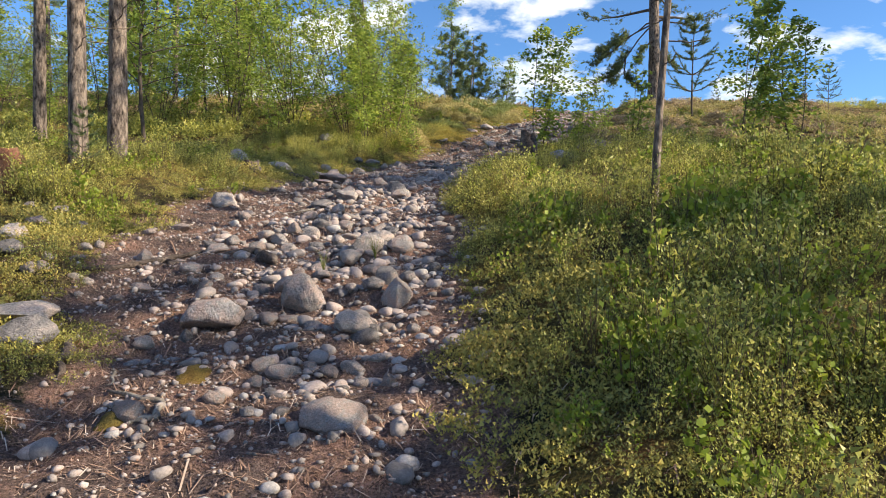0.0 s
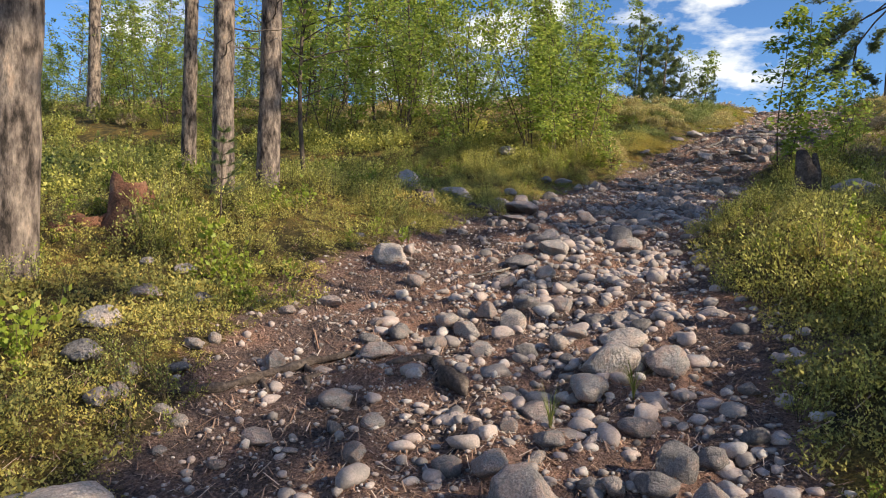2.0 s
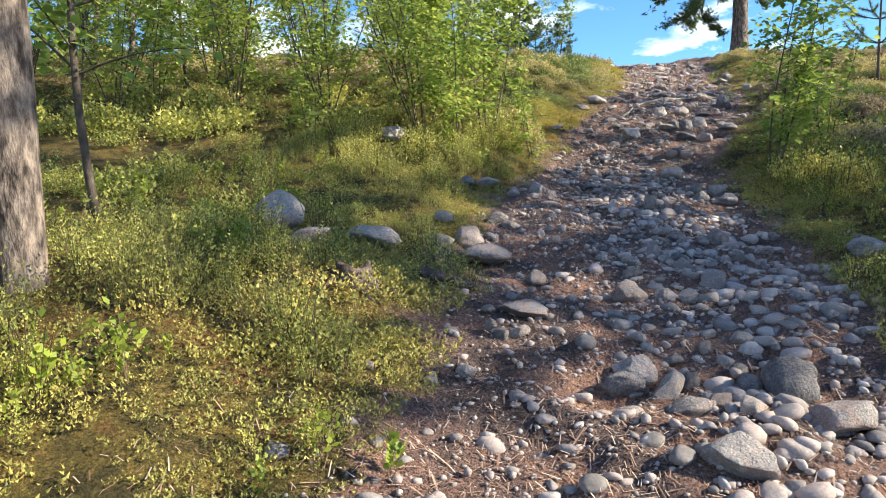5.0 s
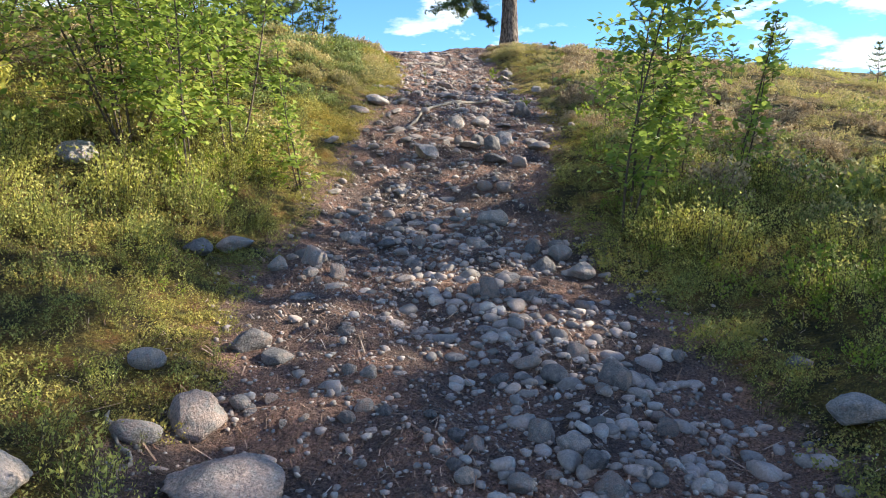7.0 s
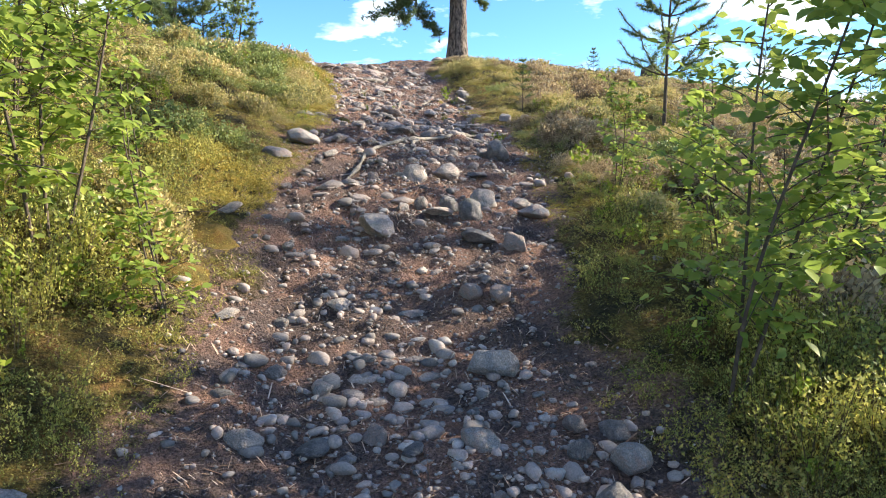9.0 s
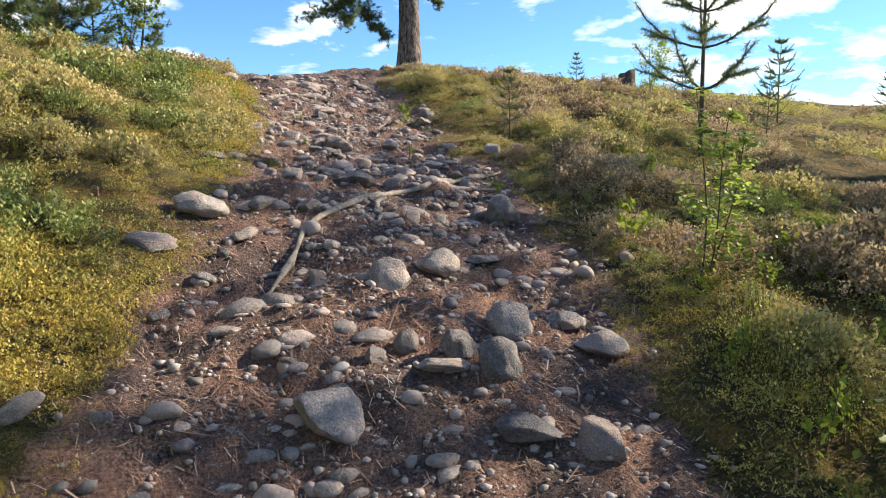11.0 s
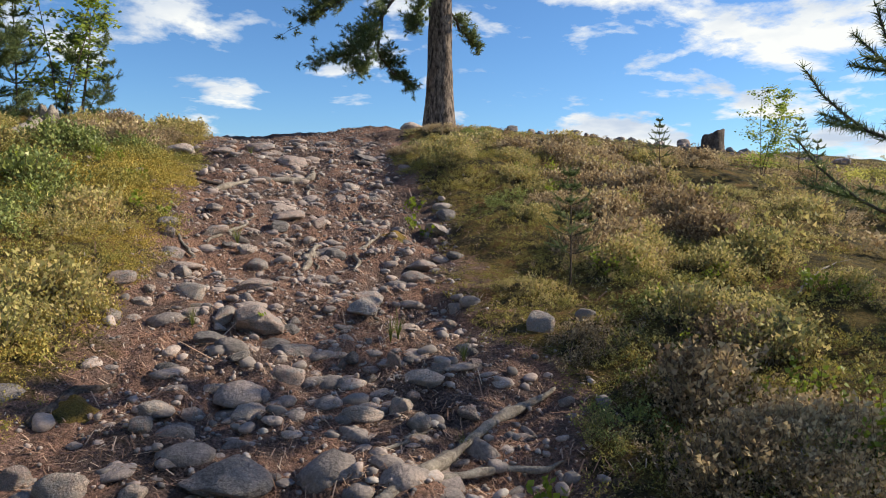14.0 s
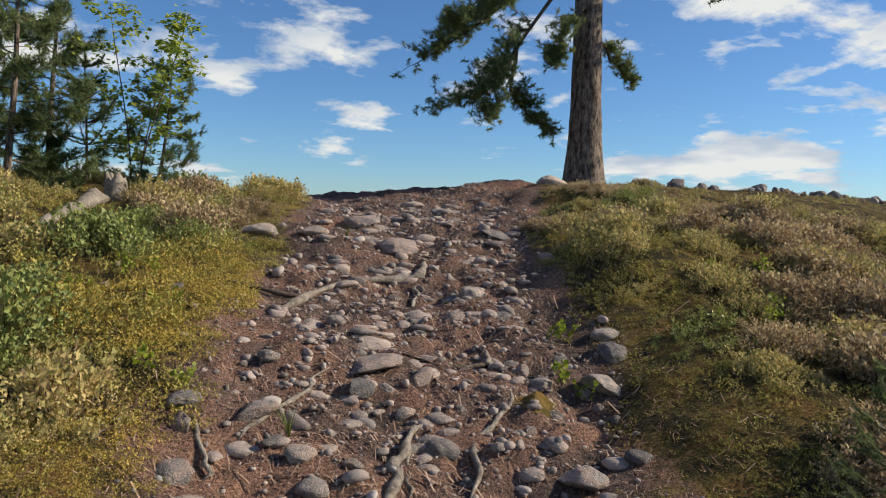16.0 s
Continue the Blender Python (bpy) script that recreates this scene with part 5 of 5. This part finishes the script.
def lying(name, points, r0, r1, label, category, mat_, lift_=0.5, n_=26, seed=0, group=""):
    """A root, branch or log lying on the ground along plan points, r0 thick at its first end."""
    xy = smooth_line(points, n_)
    rad = 0.46 * np.linspace(r0, r1, n_) * (1 + 0.22 * vnoise(np.linspace(0, 9, n_), np.zeros(n_) + seed, 12))
    u_ = np.linspace(0, 1, n_)
    rad = rad * (0.3 + 0.7 * np.clip(np.minimum(u_, 1 - u_) * 7, 0, 1)) * (1 + 0.3 * vnoise(u_ * 17, 0 * u_ + seed, 21))
    wig = 0.03 * np.stack([vnoise(np.linspace(0, 8, n_), np.zeros(n_) + seed, 5), vnoise(np.linspace(0, 6, n_), np.zeros(n_) + seed, 6)], -1)
    xy = xy + wig
    z = height(xy[:, 0], xy[:, 1]) + rad * lift_
    for _ in range(30):
        z[1:-1] = (z[:-2] + z[1:-1] * 2 + z[2:]) / 4
    v, f = tube(np.column_stack([xy, z]), rad, 9, lump=0.42 if mat_ is DARKWOOD else 0.26, seed=seed)
    ends = [list(range(9))[::-1], list(range(len(v) - 9, len(v)))]
    me = mesh_from(name, v, [f, np.array(ends)])
    return tagged(part(name, me, mat_), label, category, group)


ROOT = "exposed grey pine root crossing the stony trail"
DARK_ROOT = "dark gnarled root lying bare on the trail"
lying("root", LONG_ROOT, 0.036, 0.052, ROOT, "root", DEADWOOD, 1.3, 70, 1, "trail roots")
lying("root", [(1.72, 14.95), (1.83, 15.06), (1.9, 15.19), (1.96, 15.33), (2.12, 15.46)], 0.028, 0.036, ROOT, "root", DEADWOOD, 1.4, 24, 2, "trail roots")
lying("root", [(2.7, 15.76), (3.0, 15.88), (3.14, 15.86), (3.3, 15.79)], 0.031, 0.019, ROOT, "root", DEADWOOD, 0.7, 20, 3, "trail roots")
lying("root", [(2.53, 15.87), (2.77, 16.06), (2.95, 16.14)], 0.019, 0.012, ROOT, "root", DEADWOOD, 0.8, 16, 4, "trail roots")
lying("root", [(3.19, 15.31), (3.15, 15.19), (3.02, 15.02)], 0.025, 0.019, ROOT, "root", DEADWOOD, 0.7, 16, 5, "trail roots")
lying("root", [(2.76, 14.82), (2.65, 14.63), (2.48, 14.39)], 0.019, 0.012, ROOT, "root", DEADWOOD, 0.6, 16, 6, "trail roots")
lying("root", [(-1.16, 2.54), (-1.06, 2.55), (-1.09, 2.66), (-1.17, 2.73), (-1.3, 2.8)], 0.022, 0.028, ROOT, "root", DEADWOOD, 0.7, 24, 7, "trail roots")
lying("root", [(-1.36, 2.86), (-1.4, 3.0), (-1.46, 3.13)], 0.015, 0.019, ROOT, "root", DEADWOOD, 0.7, 16, 8, "trail roots")
lying("root", [(-1.55, 2.85), (-1.66, 3.05), (-1.71, 3.2), (-1.79, 3.4)], 0.031, 0.046, DARK_ROOT, "root", DARKWOOD, 0.8, 20, 9, "trail roots")
lying("root", [(-1.95, 2.95), (-1.8, 3.1), (-1.71, 3.2)], 0.019, 0.031, DARK_ROOT, "root", DARKWOOD, 0.6, 16, 10, "trail roots")
lying("root", [(-2.3, 4.4), (-2.16, 4.62), (-2.02, 4.8), (-1.9, 5.0), (-1.7, 5.05)], 0.037, 0.056, DARK_ROOT, "root", DARKWOOD, 0.6, 26, 11, "trail roots")
lying("root", [(-1.93, 4.98), (-1.83, 4.8), (-1.78, 4.6)], 0.043, 0.022, DARK_ROOT, "root", DARKWOOD, 0.7, 18, 12, "trail roots")
lying("root", [(-2.1, 4.85), (-2.0, 4.65), (-2.0, 4.5)], 0.031, 0.019, DARK_ROOT, "root", DARKWOOD, 0.6, 16, 13, "trail roots")
lying("root", [(-1.75, 5.1), (-1.62, 4.95), (-1.6, 4.75)], 0.031, 0.012, DARK_ROOT, "root", DARKWOOD, 0.6, 16, 14, "trail roots")
lying("root", [(2.53, 18.54), (2.7, 18.7), (2.82, 18.82), (3.0, 19.05)], 0.025, 0.015, ROOT, "root", DEADWOOD, 0.9, 20, 15, "trail roots")
lying("root", [(3.05, 18.06), (3.2, 18.43), (3.37, 18.67)], 0.053, 0.031, ROOT, "root", DEADWOOD, 0.8, 18, 16, "trail roots")
lying("root", [(3.12, 18.1), (3.24, 18.38), (3.36, 18.55)], 0.019, 0.012, ROOT, "root", DEADWOOD, 1.6, 14, 17, "trail roots")
lying("root", [(3.39, 18.08), (3.6, 18.49), (3.77, 18.66), (3.87, 18.84)], 0.034, 0.022, ROOT, "root", DEADWOOD, 0.7, 22, 18, "trail roots")
lying("root", [(2.75, 19.7), (2.94, 19.95), (3.28, 20.3), (3.7, 20.47), (3.9, 20.53), (4.03, 20.94)], 0.043, 0.068, ROOT, "root", DEADWOOD, 0.6, 40, 19, "trail roots")
lying("root", [(3.57, 19.62), (3.74, 20.09), (3.84, 20.35)], 0.019, 0.028, ROOT, "root", DEADWOOD, 0.7, 18, 20, "trail roots")
lying("root", [(2.37, 18.6), (2.4, 18.46), (2.43, 18.31)], 0.019, 0.025, ROOT, "root", DEADWOOD, 0.8, 12, 21, "trail roots")
lying("root", [(3.06, 17.76), (3.17, 17.92), (3.28, 18.07)], 0.015, 0.019, ROOT, "root", DEADWOOD, 0.8, 12, 22, "trail roots")
lying("root", [(3.9, 19.4), (3.92, 19.25), (3.91, 19.12)], 0.031, 0.031, ROOT, "root", DEADWOOD, 0.6, 12, 23, "trail roots")
lying("root", [(4.12, 18.4), (4.14, 18.28), (4.13, 18.16)], 0.019, 0.019, ROOT, "root", DEADWOOD, 0.6, 12, 24, "trail roots")
lying("root", [(1.6, 16.5), (1.67, 16.6), (1.78, 16.7), (1.92, 16.8)], 0.031, 0.043, DARK_ROOT, "root", DARKWOOD, 0.6, 16, 25, "trail roots")
lying("root", [(2.2, 20.2), (2.7, 20.05), (3.1, 20.05)], 0.019, 0.031, DARK_ROOT, "root", DARKWOOD, 0.5, 18, 26, "trail roots")
lying("root", [(3.3, 19.3), (3.6, 19.15), (4.0, 19.2)], 0.015, 0.025, DARK_ROOT, "root", DARKWOOD, 0.5, 18, 27, "trail roots")
lying("root", [(3.3, 20.95), (3.7, 21.0), (4.2, 20.9)], 0.031, 0.019, DARK_ROOT, "root", DARKWOOD, 0.5, 18, 28, "trail roots")
lying("branch", [(-1.81, 9.75), (-1.74, 9.55), (-1.75, 9.35)], 0.018, 0.012, "bent dead branch at the trail's edge", "branch", DEADWOOD, 1.6, 14, 15)
lying("branch", [(-1.5, 6.35), (-1.25, 6.42), (-1.1, 6.6)], 0.01, 0.018, "pale dead branch among loose stones", "branch", DEADWOOD, 1.5, 14, 16)
lying("branch", [(5.3, 16.35), (5.8, 16.5), (6.4, 16.68)], 0.016, 0.01, "pale dead branch lying on heather", "branch", DEADWOOD, 9.0, 14, 17)
lying("log", [(-1.92, 8.6), (-1.73, 8.54), (-1.58, 8.5)], 0.09, 0.06, "short dark log at the trail's edge", "log", DARKWOOD, 0.7, 16, 18)
lying("log", [(1.38, 20.6), (1.44, 21.1), (1.5, 21.7), (1.62, 22.3)], 0.06, 0.15, "bleached fallen log among heather", "log", DEADWOOD, 1.3, 30, 20)
lying("log", [(-1.5, 4.92), (-1.36, 4.98), (-1.25, 4.88), (-1.1, 4.68)], 0.05, 0.085, "rotten dark log half sunk in the trail", "log", DARKWOOD, 1.0, 18, 59)


def stump(x, y, radius, high, label, mat_, seed, legs=5):
    """A broken stump with flared roots."""
    r_ = np.random.RandomState(seed)
    root = tagged(new("tree_stump"), label, "stump")
    root.matrix_world = Matrix.Translation((x, y, ground(x, y)))
    th = np.linspace(0, 2 * math.pi, 22, endpoint=False)
    rings = []
    for q, (zz, k) in enumerate(((-0.12, 1.5), (0.0, 1.3), (0.25, 1.06), (0.6, 1.0), (1.0, 0.97), (0.93, 0.7), (0.75, 0.35), (0.72, 0.02))):
        rr = radius * k * (1 + 0.12 * vnoise(th * 2, th * 0 + seed, 3) + 0.05 * vnoise(th * 6, th * 0 + q, 4))
        jag = (0.42 * high * vnoise(th * 1.4, th * 0 + seed * 3, 9) if q in (4, 5) else 0) + 0 * th
        rings.append(np.column_stack([rr * np.cos(th), rr * np.sin(th), zz * (high if zz > 0 else 1) + jag]))
    v = np.concatenate(rings)
    i_, j_ = np.meshgrid(np.arange(7), np.arange(22), indexing="ij")
    f = np.stack([i_ * 22 + j_, i_ * 22 + (j_ + 1) % 22, (i_ + 1) * 22 + (j_ + 1) % 22, (i_ + 1) * 22 + j_], -1).reshape(-1, 4)
    part("trunk", mesh_from("trunk", v, [f]), mat_, root)
    for q in range(legs):
        a = q * 6.28 / legs + r_.uniform(-0.4, 0.4)
        L = radius * r_.uniform(1.2, 2.2)
        u = np.linspace(0, 1, 8)
        line = np.column_stack([np.cos(a + 0.5 * u) * (radius * 0.7 + L * u), np.sin(a + 0.5 * u) * (radius * 0.7 + L * u), 0 * u])
        g = height(line[:, 0] + x, line[:, 1] + y) - ground(x, y)
        line[:, 2] = g + 0.25 * high * (1 - u) - 0.012 * u
        vv, ff = tube(line, np.linspace(radius * 0.26, 0.008, 8), 7, lump=0.2, seed=seed + q)
        part("root", mesh_from("root", vv, [ff]), mat_, root)
    return root


stump(-4.0, 6.45, 0.15, 0.30, "rotten reddish-brown tree stump among moss", MOSSY, 1)
for pts_, r0_, sd_ in (([(-4.5, 6.2), (-4.3, 6.25), (-4.15, 6.3)], 0.13, 71), ([(-4.35, 6.05), (-4.2, 6.15)], 0.09, 72), ([(-4.55, 6.4), (-4.35, 6.38)], 0.1, 73)):
    lying("rotten_wood", pts_, r0_, r0_ * 0.7, "crumbling red-brown rotten wood beside a stump", "wood", MOSSY, 0.4, 14, sd_)
stump(-2.2, 8.1, 0.085, 0.07, "dark weathered stump with bare roots at the trail's edge", DARKWOOD, 2, 5)
stump(11.0, 21.8, 0.16, 0.28, "small grey stump on the hilltop heath", DARKWOOD, 4)
stump(0.95, 7.9, 0.09, 0.30, "dark broken stump in bilberry shrubs", DARKWOOD, 5, 4)
stump(1.66, 22.4, 0.09, 0.22, "bleached upturned stump by young pines", DEADWOOD, 6, 4)

# ---- litter ----
LITTER = material("litter", [(0.1, (0.08, 0.05, 0.038)), (0.45, (0.28, 0.165, 0.115)), (0.75, (0.46, 0.31, 0.22)), (1.0, (0.62, 0.53, 0.45))], 3, 0.9, 0, vary=0.38, island=True)
r = np.random.RandomState(9)
n_ = 90000
xs, ys = r.uniform(-3.2, 5.8, n_ * 7), r.uniform(1.0, 24, n_ * 7)
keep = (off_trail(xs, ys) < r.uniform(-0.6, 0.9, len(xs))) & (r.uniform(0, 1, len(xs)) < 0.4 + 0.6 * step(7.8 - ys - np.maximum(xs + 0.6, 0) * 4, 0, 1) + 0.5 * step(ys, 13, 14.5))
xs, ys = xs[keep][:n_], ys[keep][:n_]
n_ = len(xs)
L = np.clip(r.lognormal(math.log(0.025), 0.42, n_), 0.01, 0.1)
w_ = L * 0.02 + 0.0009
twiggy = r.uniform(0, 1, n_) < 0.012
L, w_ = np.where(twiggy, L * 3.2, L), np.where(twiggy, 0.0032, w_)
a = r.uniform(0, 6.28, n_)
dx, dy = np.cos(a) * L / 2, np.sin(a) * L / 2
za, zb = height(xs - dx, ys - dy) + 0.006, height(xs + dx, ys + dy) + 0.006 + r.uniform(0, 0.25, n_) * L * np.where(twiggy, 0.4, 1.0)
nxv, nyv = -np.sin(a) * w_, np.cos(a) * w_
v = np.stack([np.stack([xs - dx - nxv, ys - dy - nyv, za], -1), np.stack([xs - dx + nxv, ys - dy + nyv, za], -1), np.stack([xs + dx + nxv, ys + dy + nyv, zb], -1), np.stack([xs + dx - nxv, ys + dy - nyv, zb], -1)], 1).reshape(-1, 3)
tagged(part("needle_litter", mesh_from("needle_litter", v, [np.arange(len(v)).reshape(-1, 4)], False), LITTER), "dry brown needles and twigs strewn over the trail", "litter", kind="stuff")
# yellowish moss cushions along the trail's edge
MOSS = material("moss", [(0.3, (0.09, 0.075, 0.02)), (0.5, (0.19, 0.13, 0.03)), (0.7, (0.27, 0.14, 0.035))], 9.0, 0.95, 0.8, 120, fine=(150, 0.6, 1.2))


def moss_cushion(x, y, radius, seed):
    """A low lumpy cushion following the ground."""
    th, rr = np.linspace(0, 2 * math.pi, 28, endpoint=False), np.linspace(0.04, 1, 9)
    T, R = np.meshgrid(th, rr)
    edge = radius * (1 + 0.35 * vnoise(np.cos(T) * 1.5 + seed, np.sin(T) * 1.5, seed) + 0.12 * vnoise(np.cos(T) * 4 + seed, np.sin(T) * 4, seed + 1))
    px, py = x + R * edge * np.cos(T), y + R * edge * np.sin(T)
    pz = height(px, py) + 0.03 * (1 - R ** 2) + 0.012 * vnoise(px * 22, py * 22, seed) * (1 - R) - 0.008 * R
    i_, j_ = np.meshgrid(np.arange(8), np.arange(28), indexing="ij")
    f_ = np.stack([i_ * 28 + j_, i_ * 28 + (j_ + 1) % 28, (i_ + 1) * 28 + (j_ + 1) % 28, (i_ + 1) * 28 + j_], -1).reshape(-1, 4)
    me = mesh_from("moss_cushion", np.stack([px, py, pz], -1).reshape(-1, 3), [f_, np.arange(28)[None, ::-1]])
    return tagged(part("moss_cushion", me, MOSS), "yellowish-orange moss cushion between stones on the trail", "moss", "moss cushions")


for q, (x, y, rad_) in enumerate(((1.75, 16.6, 0.09), (3.95, 18.7, 0.13), (-0.15, 13.55, 0.16), (-0.35, 13.1, 0.12), (-1.05, 2.95, 0.08), (-1.2, 2.55, 0.06))):
    moss_cushion(x, y, rad_, 40 + q)
GRASS = material("grass_blade", [(0.3, (0.10, 0.14, 0.03)), (0.7, (0.26, 0.26, 0.08))], 2, 0.6, 0, translucent=0.35, vary=0.3, island=True)


def grass_tuft(x, y, high, blades, seed):
    r_ = np.random.RandomState(seed)
    soup = Soup()
    for q in range(blades):
        a_, lean_ = r_.uniform(0, 6.28), r_.uniform(0.1, 0.7)
        h_ = high * r_.uniform(0.5, 1.0)
        u = np.linspace(0, 1, 4)
        p = np.column_stack([np.cos(a_) * lean_ * h_ * u ** 2, np.sin(a_) * lean_ * h_ * u ** 2, h_ * u - 0.01])
        side = np.array([-math.sin(a_), math.cos(a_), 0]) * 0.0022
        v_ = np.concatenate([p - side * (1 - u * 0.9)[:, None], p + side * (1 - u * 0.9)[:, None]])
        soup.add(v_, np.array([[k_, k_ + 1, k_ + 5, k_ + 4] for k_ in range(3)]))
    ob = part("grass_tuft", soup.mesh("grass_tuft", False), GRASS)
    ob.location = (x, y, ground(x, y))
    return tagged(ob, "small tuft of fresh grass among stones", "grass", "grass tufts")


for q, (x, y, h_) in enumerate(((-0.75, 4.45, 0.2), (-2.0, 6.9, 0.14), (2.24, 17.17, 0.12), (3.14, 16.96, 0.16), (3.2, 17.0, 0.18), (3.35, 16.6, 0.16), (-0.45, 4.7, 0.2), (2.75, 18.55, 0.18), (-2.3, 5.6, 0.2), (3.5, 21.3, 0.15), (3.0, 16.0, 0.1))):
    grass_tuft(x, y, h_, 34, 900 + q)


def seedling(x, y, high, seed):
    """A small fresh shoot rooted between stones."""
    (lv_, lf_), (sv_, sf_) = sprig(seed, 4, 9, high, high * 0.5, high * 0.26, 0.42)
    root = tagged(new("seedling"), "small bright yellow-green seedling among stones", "plant", "seedlings")
    root.location = (x, y, ground(x, y))
    part("leaves", mesh_from("leaves", lv_, [lf_], False), FRESH, root)
    part("stems", mesh_from("stems", sv_, [sf_], False), STEM, root)
    return root


for q, (x, y, h_) in enumerate(((2.53, 17.12, 0.1), (4.22, 18.9, 0.14), (4.24, 18.75, 0.1), (4.37, 19.36, 0.12), (4.47, 19.37, 0.12), (2.2, 18.88, 0.12), (2.34, 18.8, 0.1), (3.03, 15.53, 0.12), (3.3, 14.6, 0.16), (3.15, 14.35, 0.18), (-2.01, 6.73, 0.12))):
    seedling(x, y, h_, 950 + q)
